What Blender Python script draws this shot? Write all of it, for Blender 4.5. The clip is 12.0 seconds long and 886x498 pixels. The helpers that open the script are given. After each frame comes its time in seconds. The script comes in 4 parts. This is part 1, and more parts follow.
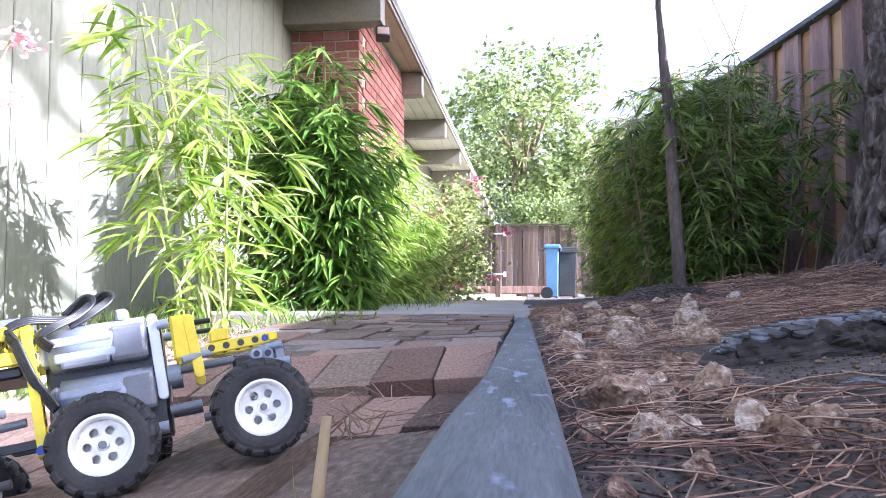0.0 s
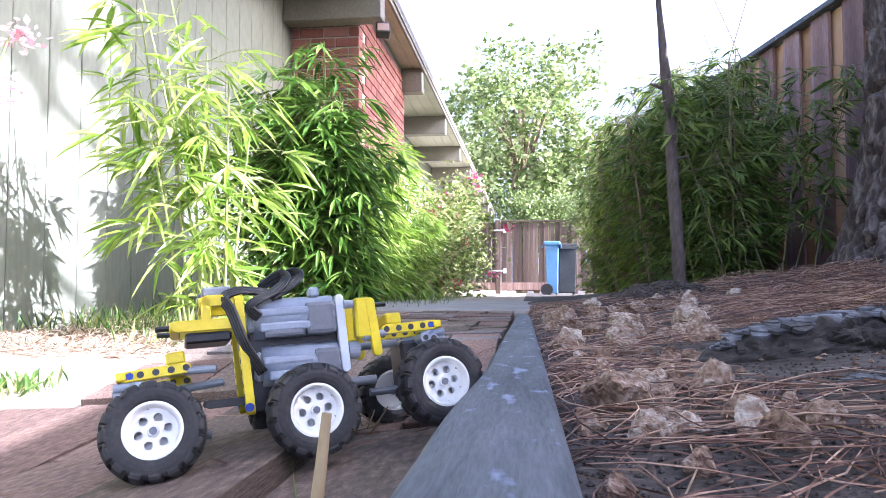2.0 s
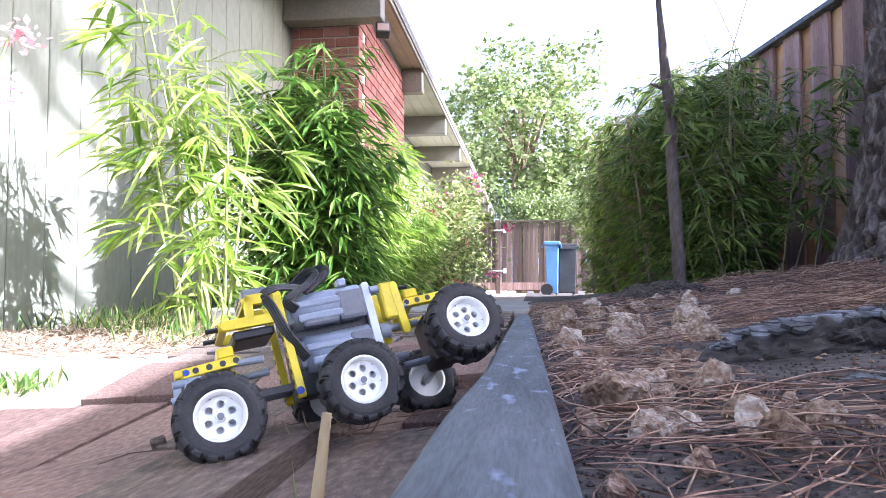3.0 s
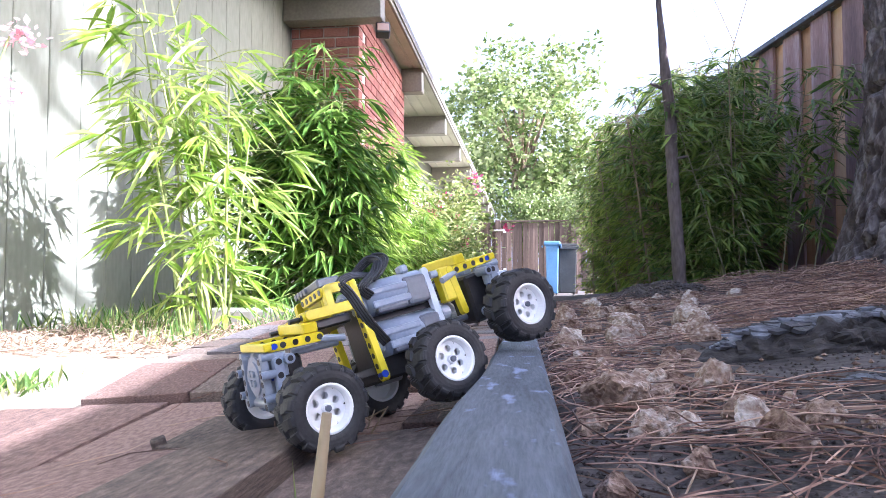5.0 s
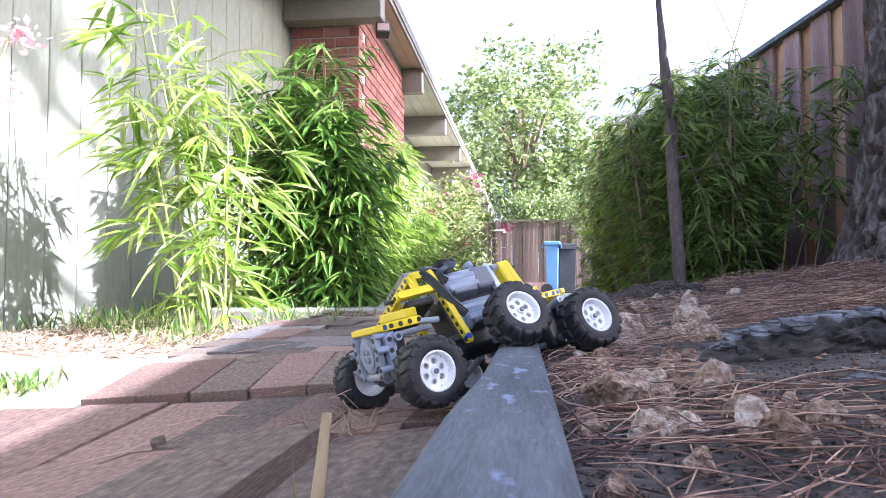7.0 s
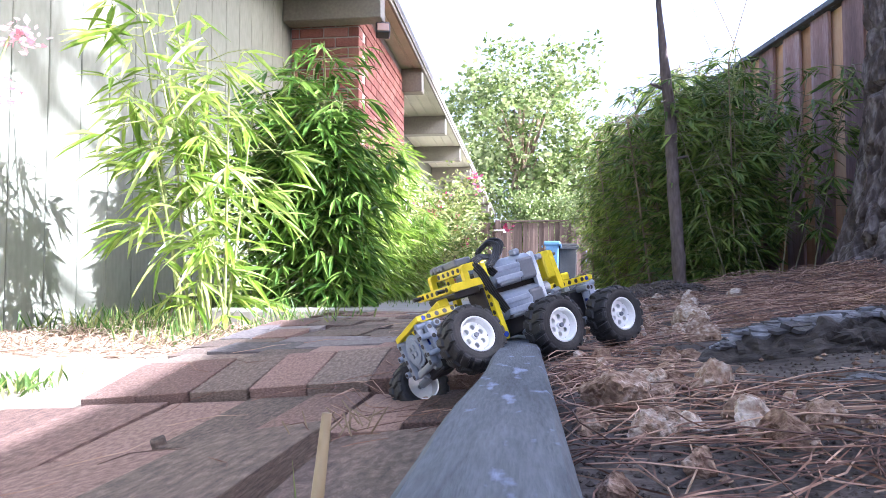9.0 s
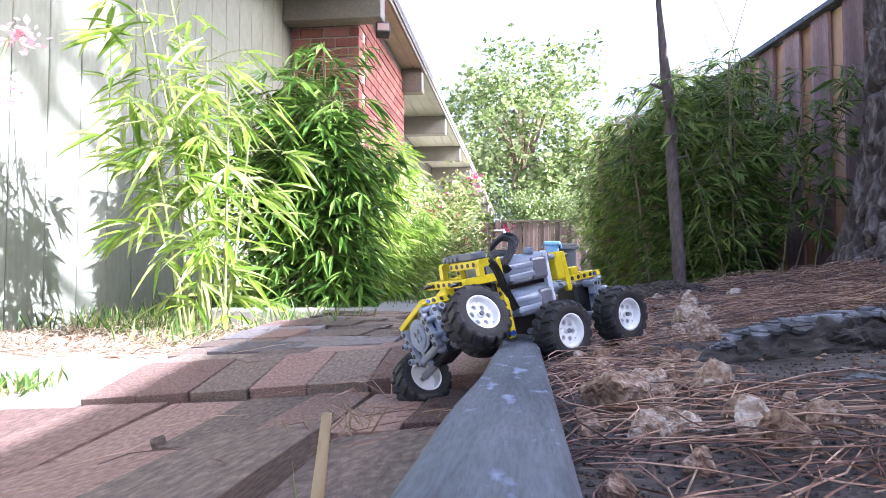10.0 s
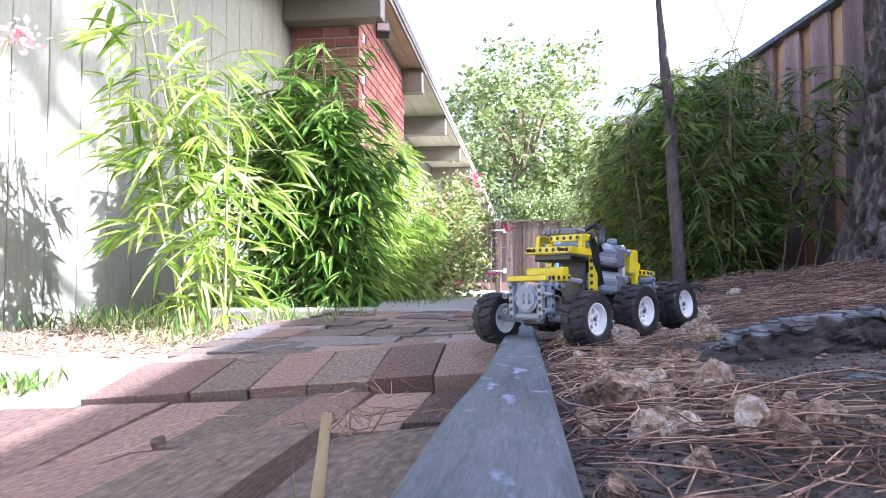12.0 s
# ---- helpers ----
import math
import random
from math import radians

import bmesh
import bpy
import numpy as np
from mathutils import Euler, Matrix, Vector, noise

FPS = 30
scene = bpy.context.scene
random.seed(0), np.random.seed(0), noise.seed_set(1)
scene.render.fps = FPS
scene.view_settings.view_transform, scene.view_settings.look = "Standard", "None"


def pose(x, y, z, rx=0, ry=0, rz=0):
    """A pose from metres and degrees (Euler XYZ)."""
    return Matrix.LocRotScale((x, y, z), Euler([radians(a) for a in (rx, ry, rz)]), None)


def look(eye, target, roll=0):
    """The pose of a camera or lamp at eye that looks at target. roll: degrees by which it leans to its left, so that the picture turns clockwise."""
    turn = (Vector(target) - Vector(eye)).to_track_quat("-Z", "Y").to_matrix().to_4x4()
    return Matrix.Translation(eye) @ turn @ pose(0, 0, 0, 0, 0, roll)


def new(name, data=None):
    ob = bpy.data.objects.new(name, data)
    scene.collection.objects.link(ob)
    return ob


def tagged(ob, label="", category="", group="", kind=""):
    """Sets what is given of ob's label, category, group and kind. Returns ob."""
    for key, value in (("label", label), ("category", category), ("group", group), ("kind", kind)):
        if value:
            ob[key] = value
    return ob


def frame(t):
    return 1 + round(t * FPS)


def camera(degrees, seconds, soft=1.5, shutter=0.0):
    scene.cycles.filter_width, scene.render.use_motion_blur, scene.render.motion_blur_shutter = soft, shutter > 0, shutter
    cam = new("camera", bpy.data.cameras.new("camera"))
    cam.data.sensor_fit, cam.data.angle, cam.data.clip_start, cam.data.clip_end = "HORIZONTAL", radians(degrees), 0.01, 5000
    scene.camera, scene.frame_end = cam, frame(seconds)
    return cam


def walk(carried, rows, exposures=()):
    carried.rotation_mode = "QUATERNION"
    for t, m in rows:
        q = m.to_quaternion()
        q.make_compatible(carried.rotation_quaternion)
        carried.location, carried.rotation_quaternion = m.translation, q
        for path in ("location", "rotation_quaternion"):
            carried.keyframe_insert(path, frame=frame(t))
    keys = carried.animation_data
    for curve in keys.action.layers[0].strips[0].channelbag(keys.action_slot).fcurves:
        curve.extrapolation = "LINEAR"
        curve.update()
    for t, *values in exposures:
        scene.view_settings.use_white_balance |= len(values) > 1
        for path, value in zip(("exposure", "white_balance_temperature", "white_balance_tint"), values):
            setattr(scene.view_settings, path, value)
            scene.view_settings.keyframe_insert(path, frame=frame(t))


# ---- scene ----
cam = camera(65.0, 12.0, soft=0.9)
EYE = (0, 0, 0.155)


def aim(up):
    return pose(*EYE, 90 + up, 0, 6.9)


walk(cam, [(0, aim(3.03)), (0.5, aim(2.97)), (1.0, aim(2.89)), (1.5, aim(2.83)), (2.0, aim(2.75)), (2.5, aim(2.75)),
           (12.0, aim(2.75))], exposures=[(0, 2.3, 5300, 23), (12, 2.3, 5300, 23)])

# ---- sky and sun ----
SUN_TO = Vector((0.82, -0.1, 0.505)).normalized()
world = bpy.data.worlds.new("sky")
scene.world = world
world.use_nodes = True
wn = world.node_tree
sky = wn.nodes.new("ShaderNodeTexSky")
sky.sky_type, sky.sun_disc = "NISHITA", False
sky.sun_elevation, sky.sun_rotation = math.asin(SUN_TO.z), math.atan2(SUN_TO.x, SUN_TO.y)
sky.air_density, sky.dust_density = 1.0, 6.0
haze = wn.nodes.new("ShaderNodeHueSaturation")
haze.inputs["Saturation"].default_value, haze.inputs["Value"].default_value = 0.8, 1.25
wn.links.new(sky.outputs[0], haze.inputs["Color"])
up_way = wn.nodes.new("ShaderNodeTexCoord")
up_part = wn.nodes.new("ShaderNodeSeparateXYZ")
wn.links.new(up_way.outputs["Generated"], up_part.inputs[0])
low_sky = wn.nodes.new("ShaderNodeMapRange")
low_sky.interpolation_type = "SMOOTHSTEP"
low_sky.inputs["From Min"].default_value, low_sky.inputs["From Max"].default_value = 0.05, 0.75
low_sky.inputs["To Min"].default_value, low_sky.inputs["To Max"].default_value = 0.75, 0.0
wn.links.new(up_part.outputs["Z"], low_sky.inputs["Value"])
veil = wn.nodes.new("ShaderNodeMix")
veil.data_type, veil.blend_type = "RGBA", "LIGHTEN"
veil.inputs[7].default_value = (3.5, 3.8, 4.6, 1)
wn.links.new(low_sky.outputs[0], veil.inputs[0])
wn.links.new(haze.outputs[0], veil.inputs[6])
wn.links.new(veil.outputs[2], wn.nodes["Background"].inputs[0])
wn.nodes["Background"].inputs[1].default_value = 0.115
sun = new("sun", bpy.data.lights.new("sun", "SUN"))
sun.data.energy, sun.data.angle, sun.data.color = 5.0, radians(0.5), (1.0, 0.95, 0.87)
sun.matrix_world = look(SUN_TO * 30, (0, 0, 0))


# ---- materials ----
def material(name, ramp, scale=8.0, stretch=(1, 1, 1), rough=0.7, bump=0.3, fine=60.0, metal=0.0, island=0.0, obj=0.0,
             translucent=0.0, spec=0.5, coat=0.0, dist=0.004):
    """ramp: dark to light colours; two scales of noise, a bump, and random shifts per leaf or piece."""
    m = bpy.data.materials.new(name)
    m.use_nodes = True
    nt = m.node_tree
    N, L = nt.nodes, nt.links
    bs = N["Principled BSDF"]
    co = N.new("ShaderNodeTexCoord")
    mp = N.new("ShaderNodeMapping")
    mp.inputs["Scale"].default_value = stretch
    L.new(co.outputs["Object"], mp.inputs[0])
    a, b = N.new("ShaderNodeTexNoise"), N.new("ShaderNodeTexNoise")
    a.inputs["Scale"].default_value, a.inputs["Detail"].default_value = scale, 5
    b.inputs["Scale"].default_value, b.inputs["Detail"].default_value = fine, 4
    L.new(mp.outputs[0], a.inputs["Vector"])
    L.new(mp.outputs[0], b.inputs["Vector"])
    mix = N.new("ShaderNodeMath")
    mix.operation = "MULTIPLY_ADD"
    mix.inputs[1].default_value, mix.inputs[2].default_value = 0.45, 0.0
    L.new(b.outputs[0], mix.inputs[0])
    add = N.new("ShaderNodeMath")
    add.operation = "MULTIPLY_ADD"
    add.inputs[1].default_value = 0.55
    L.new(a.outputs[0], add.inputs[0])
    L.new(mix.outputs[0], add.inputs[2])
    last = add.outputs[0]
    for amount, kind in ((island, "geo"), (obj, "obj")):
        if amount:
            src = N.new("ShaderNodeNewGeometry").outputs["Random Per Island"] if kind == "geo" else N.new("ShaderNodeObjectInfo").outputs["Random"]
            k = N.new("ShaderNodeMath")
            k.operation = "MULTIPLY_ADD"
            k.inputs[1].default_value, k.inputs[2].default_value = amount, -amount / 2
            L.new(src, k.inputs[0])
            s = N.new("ShaderNodeMath")
            L.new(last, s.inputs[0])
            L.new(k.outputs[0], s.inputs[1])
            last = s.outputs[0]
    cr = N.new("ShaderNodeValToRGB")
    e = cr.color_ramp.elements
    while len(e) < len(ramp):
        e.new(0.5)
    for i, c in enumerate(ramp):
        e[i].position = 0.3 + 0.4 * i / max(1, len(ramp) - 1)
        e[i].color = (*c, 1)
    L.new(last, cr.inputs[0])
    L.new(cr.outputs[0], bs.inputs["Base Color"])
    bs.inputs["Roughness"].default_value, bs.inputs["Metallic"].default_value = rough, metal
    bs.inputs["Specular IOR Level"].default_value = spec
    bs.inputs["Coat Weight"].default_value = coat
    if bump:
        bp = N.new("ShaderNodeBump")
        bp.inputs["Strength"].default_value, bp.inputs["Distance"].default_value = bump, dist
        L.new(last if not island and not obj else add.outputs[0], bp.inputs["Height"])
        L.new(bp.outputs[0], bs.inputs["Normal"])
    if translucent:
        tr = N.new("ShaderNodeBsdfTranslucent")
        L.new(cr.outputs[0], tr.inputs[0])
        ms = N.new("ShaderNodeMixShader")
        ms.inputs[0].default_value = translucent
        L.new(bs.outputs[0], ms.inputs[1])
        L.new(tr.outputs[0], ms.inputs[2])
        L.new(ms.outputs[0], N["Material Output"].inputs[0])
    return m


M_PLANK = material("weathered_wood", [(.04, .047, .056), (.092, .107, .124), (.15, .17, .195)], 11, (5, .5, 5), .75, .6, 110)
nt = M_PLANK.node_tree
co, mp = nt.nodes.new("ShaderNodeTexCoord"), nt.nodes.new("ShaderNodeMapping")
mp.inputs["Scale"].default_value = (26, 9, 26)
fleck, cut, worn = nt.nodes.new("ShaderNodeTexNoise"), nt.nodes.new("ShaderNodeValToRGB"), nt.nodes.new("ShaderNodeMix")
fleck.inputs["Scale"].default_value, fleck.inputs["Detail"].default_value = 2.6, 6
cut.color_ramp.elements[0].position, cut.color_ramp.elements[1].position = .6, .69
worn.data_type = "RGBA"
worn.inputs[7].default_value = (.24, .29, .42, 1)
base_in = nt.nodes["Principled BSDF"].inputs["Base Color"]
nt.links.new(base_in.links[0].from_socket, worn.inputs[6])
nt.links.new(co.outputs["Object"], mp.inputs[0])
nt.links.new(mp.outputs[0], fleck.inputs["Vector"])
nt.links.new(fleck.outputs[0], cut.inputs[0])
nt.links.new(cut.outputs[0], worn.inputs[0])
nt.links.new(worn.outputs[2], base_in)
M_BRICK = material("paving_brick", [(.06, .037, .03), (.19, .115, .09), (.37, .25, .2)], 22, (1, 1, 1), .82, .9, 170, obj=.3)
M_STONE = material("grey_flagstone", [(.07, .062, .06), (.17, .15, .145), (.31, .275, .26)], 12, (1, 1, 1), .85, .6, 110, obj=.25)
M_BRICKG = material("mossy_brick", [(.052, .04, .032), (.165, .122, .094), (.34, .265, .21)], 18, (1, 1, 1), .85, .9, 150, obj=.25)
M_SOIL = material("bare_soil", [(.026, .021, .018), (.07, .057, .049), (.15, .125, .108)], 14, (1, 1, 1), .95, .9, 90, dist=.01)
M_DRY = material("dry_ground", [(.22, .18, .13), (.36, .31, .24), (.48, .43, .35)], 9, (1, 1, 1), .95, .8, 90, dist=.01)
M_NEEDLE = material("pine_needle", [(.08, .038, .025), (.24, .125, .082), (.47, .32, .225)], 20, (1, 1, 1), .6, 0, 90, island=.5)
M_LITTER = material("dry_litter", [(.12, .07, .04), (.34, .24, .16), (.6, .5, .38)], 20, (1, 1, 1), .7, 0, 90, island=.5)
M_ROCK = material("crumbly_rock", [(.1, .05, .03), (.29, .2, .14), (.54, .48, .41)], 45, (1, 1, 1), .9, 1.0, 190, obj=.25, dist=.008)
M_BARK = material("pine_bark", [(.02, .015, .014), (.085, .066, .058), (.27, .24, .225)], 18, (1, 1, .4), .92, 1.0, 60, dist=.02)
M_ROOT = material("root_bark", [(.012, .010, .009), (.034, .028, .024), (.075, .066, .06)], 30, (.6, 1, 1), .8, 1.0, 90, dist=.012)
M_PLATE = material("bark_plate", [(.028, .026, .026), (.08, .08, .088), (.2, .21, .235)], 40, (1, 1, 1), .55, 1.0, 110, obj=.3, dist=.006)
M_SIDING = material("painted_siding", [(.19, .2, .155), (.245, .255, .2), (.3, .31, .25)], 2.5, (1, 1, .3), .7, .15, 50)
M_TRIM = material("painted_trim", [(.13, .12, .095), (.18, .165, .13), (.23, .215, .17)], 3, (1, 1, 1), .6, .1, 50)
M_SOFFIT = material("soffit_board", [(.34, .33, .25), (.42, .41, .32), (.48, .47, .38)], 3, (1, 1, 1), .65, .1, 50)
M_ROOF = material("roofing", [(.08, .08, .08), (.13, .13, .125), (.2, .19, .18)], 6, (1, 1, 1), .9, .5, 70)
M_WBRICK = material("wall_brick", [(.16, .06, .045), (.27, .1, .075), (.36, .17, .13)], 10, (1, 1, 1), .85, .5, 90, obj=.3)
M_MORTAR = material("mortar", [(.3, .25, .22), (.4, .35, .31), (.48, .43, .38)], 14, (1, 1, 1), .95, .5, 90)
M_FENCE = material("fence_board", [(.12, .072, .06), (.26, .16, .135), (.43, .34, .32)], 4, (5, 5, .25), .7, .4, 60, obj=.22)
M_FENCEB = material("raw_fence_board", [(.36, .2, .1), (.52, .33, .18), (.62, .45, .28)], 4, (5, 5, .25), .8, .4, 60, obj=.2)
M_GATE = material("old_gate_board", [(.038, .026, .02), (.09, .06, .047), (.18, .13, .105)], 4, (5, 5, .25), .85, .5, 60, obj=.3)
M_CONC = material("concrete", [(.27, .25, .23), (.36, .335, .31), (.44, .41, .38)], 5, (1, 1, 1), .9, .3, 90)
# bamboo leaf in a lit and a shaded copy, sun and shade in the colour
M_LEAFA = material("sunlit_bamboo_leaf", [(.13, .235, .02), (.3, .44, .045), (.5, .61, .17)], 3, (1, 1, 1), .3, 0, 40, island=.5, translucent=.42, spec=.8)
M_LEAFB = material("shaded_bamboo_leaf", [(.06, .14, .018), (.13, .26, .032), (.26, .4, .07)], 3, (1, 1, 1), .45, 0, 40, island=.5, translucent=.35)
M_LEAFC = material("hedge_leaf", [(.055, .105, .016), (.12, .195, .03), (.25, .33, .075)], 3, (1, 1, 1), .5, 0, 40, island=.5, translucent=.35)
M_LEAFD = material("young_hedge_leaf", [(.085, .15, .018), (.19, .28, .034), (.38, .46, .09)], 3, (1, 1, 1), .5, 0, 40, island=.5, translucent=.4)
M_LEAFT = material("tree_leaf", [(.1, .15, .035), (.2, .265, .075), (.34, .385, .17)], 1, (1, 1, 1), .45, 0, 10, island=.5, translucent=.45)
M_FLOWERL = material("shrub_leaf", [(.11, .17, .035), (.23, .3, .07), (.42, .44, .18)], 3, (1, 1, 1), .5, 0, 40, island=.5, translucent=.4)
M_PETAL = material("pink_petal", [(.55, .06, .17), (.7, .1, .25), (.8, .25, .38)], 20, (1, 1, 1), .6, 0, 40, island=.4, translucent=.3)
M_BLOOM = material("pale_pink_petal", [(.55, .25, .3), (.7, .42, .45), (.8, .6, .6)], 20, (1, 1, 1), .6, 0, 40, island=.4, translucent=.3)
M_STEM = material("bamboo_cane", [(.12, .17, .04), (.26, .3, .09), (.4, .38, .16)], 10, (1, 1, .3), .45, .1, 60)
M_STRAWCANE = material("pale_cane", [(.13, .125, .06), (.22, .2, .11), (.32, .29, .17)], 10, (1, 1, .3), .5, .1, 60)
M_TWIG = material("dry_twig", [(.12, .085, .05), (.24, .18, .11), (.38, .3, .2)], 12, (1, 1, .3), .8, .2, 60)
M_POLE = material("sapling_bark", [(.05, .038, .034), (.11, .085, .075), (.2, .16, .15)], 12, (1, 1, .3), .85, .6, 80)
M_GRASS = material("grass_blade", [(.06, .13, .02), (.14, .24, .05), (.34, .36, .12)], 6, (1, 1, 1), .5, 0, 40, island=.5, translucent=.35)
M_STRAW = material("straw", [(.2, .145, .075), (.31, .235, .13), (.42, .34, .2)], 15, (1, 1, .3), .6, .1, 60)
M_YELLOW = material("yellow_plastic", [(.62, .49, .006), (.70, .56, .008), (.76, .62, .012)], 30, (1, 1, 1), .28, .03, 300)
M_LGREY = material("light_grey_plastic", [(.2, .235, .3), (.25, .29, .36), (.31, .35, .42)], 30, (1, 1, 1), .28, .03, 300)
M_DGREY = material("dark_grey_plastic", [(.11, .12, .14), (.14, .15, .175), (.17, .18, .2)], 30, (1, 1, 1), .32, .03, 300)
M_MGREY = material("mid_grey_plastic", [(.22, .25, .29), (.26, .29, .335), (.31, .34, .38)], 30, (1, 1, 1), .3, .03, 300)
M_WHITE = material("white_plastic", [(.76, .76, .74), (.82, .82, .80), (.86, .86, .84)], 30, (1, 1, 1), .3, .03, 300)
M_PALE = material("pale_grey_plastic", [(.55, .6, .66), (.62, .67, .73), (.68, .72, .78)], 30, (1, 1, 1), .3, .03, 300)
M_BLACK = material("black_plastic", [(.010, .010, .012), (.018, .018, .02), (.03, .03, .032)], 30, (1, 1, 1), .35, .03, 300)
M_RUBBER = material("tyre_rubber", [(.012, .012, .013), (.022, .022, .024), (.045, .043, .042)], 40, (1, 1, 1), .62, .2, 260)
M_BLUE = material("blue_plastic", [(.01, .035, .28), (.015, .05, .36), (.02, .07, .42)], 30, (1, 1, 1), .3, .03, 300)
M_BIN = material("blue_bin_plastic", [(.07, .17, .32), (.09, .21, .38), (.12, .25, .42)], 4, (1, 1, 1), .5, .1, 60)
M_BINK = material("black_bin_plastic", [(.018, .02, .02), (.03, .032, .032), (.05, .05, .05)], 4, (1, 1, 1), .6, .1, 60, spec=.2)
M_STEEL = material("galvanised_steel", [(.6, .6, .6), (.7, .7, .7), (.78, .78, .78)], 20, (1, 1, 1), .4, .1, 90, metal=.6)
M_GLASS = bpy.data.materials.new("lamp_glass")
M_GLASS.use_nodes = True
M_GLASS.node_tree.nodes["Principled BSDF"].inputs["Base Color"].default_value = (.34, .24, .2, 1)
M_GLASS.node_tree.nodes["Principled BSDF"].inputs["Roughness"].default_value = .15


# ---- mesh helpers ----
def mesh(name, verts, faces, mat, smooth=False):
    me = bpy.data.meshes.new(name)
    me.from_pydata([tuple(v) for v in verts], [], faces)
    me.materials.append(mat)
    if smooth:
        me.polygons.foreach_set("use_smooth", [True] * len(me.polygons))
    me.update()
    return me


def obj(name, me, parent=None, m=None, label="", category="", kind="", group=""):
    ob = new(name, me)
    if parent:
        ob.parent = parent
    if m is not None:
        ob.matrix_basis = m
    return tagged(ob, label, category, group, kind)


def part(name, bm, mat, parent, label="", smooth=False, m=None):
    me = bpy.data.meshes.new(name)
    bm.to_mesh(me)
    bm.free()
    me.materials.append(mat)
    if smooth:
        me.polygons.foreach_set("use_smooth", [True] * len(me.polygons))
    return obj(name, me, parent, m, label)


def box(bm, x0, x1, y0, y1, z0, z1, bevel=0.0, m=None, seg=1):
    r = bmesh.ops.create_cube(bm, size=1, matrix=(m or Matrix()) @ Matrix.Translation(((x0 + x1) / 2, (y0 + y1) / 2, (z0 + z1) / 2))
                              @ Matrix.Diagonal((x1 - x0, y1 - y0, z1 - z0, 1)))
    if bevel:
        ed = list({e for v in r["verts"] for e in v.link_edges})
        bmesh.ops.bevel(bm, geom=ed, offset=bevel, segments=seg, affect="EDGES", profile=.5)
    return bm


def rod(bm, a, b, r0, r1=None, seg=12):
    a, b = Vector(a), Vector(b)
    q = (b - a).to_track_quat("Z", "Y").to_matrix().to_4x4()
    bmesh.ops.create_cone(bm, cap_ends=True, segments=seg, radius1=r0, radius2=r0 if r1 is None else r1, depth=(b - a).length,
                          matrix=Matrix.Translation((a + b) / 2) @ q)
    return bm


def tube(pts, radii, seg=10, rough=0.0, flat=1.0, k=12.0):
    """A bent, tapered tube through pts; rough: uneven skin."""
    verts, faces = [], []
    pts = [Vector(p) for p in pts]
    for i, p in enumerate(pts):
        d = (pts[min(i + 1, len(pts) - 1)] - pts[max(i - 1, 0)]).normalized()
        s = d.cross(Vector((0, 0, 1)) if abs(d.z) < .9 else Vector((0, 1, 0))).normalized()
        u = s.cross(d)
        for j in range(seg):
            a = 2 * math.pi * j / seg
            v = s * math.cos(a) + u * math.sin(a) * flat
            r = radii[i]
            if rough:
                w = p + v * r
                r *= 1 + rough * (noise.noise(w * k) + .5 * noise.noise(w * k * 2.7))
            verts.append(p + v * r)
    n = len(pts)
    for i in range(n - 1):
        for j in range(seg):
            a, b = i * seg + j, i * seg + (j + 1) % seg
            faces.append((a, b, b + seg, a + seg))
    faces.append(tuple(reversed(range(seg))))
    faces.append(tuple(range((n - 1) * seg, n * seg)))
    return verts, faces


def joined(lists):
    verts, faces = [], []
    for v, f in lists:
        o = len(verts)
        verts += list(v)
        faces += [tuple(i + o for i in q) for q in f]
    return verts, faces


def leaf_mesh(name, base, way, length, width, mat, droop=0.25, fold=0.25):
    """Many lance-shaped leaves: base points, directions, lengths and widths as arrays."""
    n = len(base)
    way = way / np.linalg.norm(way, axis=1, keepdims=True)
    rnd = np.random.normal(size=(n, 3))
    side = np.cross(way, rnd * .5 + np.array([0, 0, 1.0]))
    side /= np.linalg.norm(side, axis=1, keepdims=True) + 1e-9
    nor = np.cross(side, way)
    L, W = length[:, None], width[:, None]
    down = np.array([0, 0, -1.0]) * L * droop
    mid = base + way * L * .38 + down * .2
    far = base + way * L * .72 + down * .55
    tip = base + way * L + down
    v = np.stack([base, mid + side * W / 2 + nor * W * fold, mid, mid - side * W / 2 + nor * W * fold,
                  far + side * W * .33 + nor * W * fold * .6, far, far - side * W * .33 + nor * W * fold * .6, tip], 1).reshape(-1, 3)
    faces = []
    for i in range(n):
        o = i * 8
        faces += [(o, o + 2, o + 1), (o, o + 3, o + 2), (o + 1, o + 2, o + 5, o + 4), (o + 2, o + 3, o + 6, o + 5),
                  (o + 4, o + 5, o + 7), (o + 5, o + 6, o + 7)]
    return mesh(name, v.tolist(), faces, mat)


def small_leaves(name, base, size, mat):
    """Many small oval leaves of four corners, turned at random."""
    n = len(base)
    a = np.random.normal(size=(n, 3))
    a[:, 2] *= .6
    a /= np.linalg.norm(a, axis=1, keepdims=True)
    b = np.cross(a, np.random.normal(size=(n, 3)))
    b /= np.linalg.norm(b, axis=1, keepdims=True)
    s = size[:, None]
    v = np.stack([base, base + a * s * .5 + b * s * .28, base + a * s, base + a * s * .5 - b * s * .28], 1).reshape(-1, 3)
    return mesh(name, v.tolist(), [(4 * i, 4 * i + 1, 4 * i + 2, 4 * i + 3) for i in range(n)], mat)


# ---- lie of the land ----
def smooth(a, b, x):
    t = min(1, max(0, (x - a) / (b - a)))
    return t * t * (3 - 2 * t)


def path_z(x, y):
    tilt = (.15 - .065 * smooth(.75, 1.0, y)) * (max(x, -.75) + .07) * (1 - smooth(1.1, 2.0, y)) - .009 * smooth(.75, 1.0, y)
    rise = .17 * min(max(y - 1.0, 0), .2) - .009 * smooth(1.25, 1.8, y)
    return .03 + tilt + rise


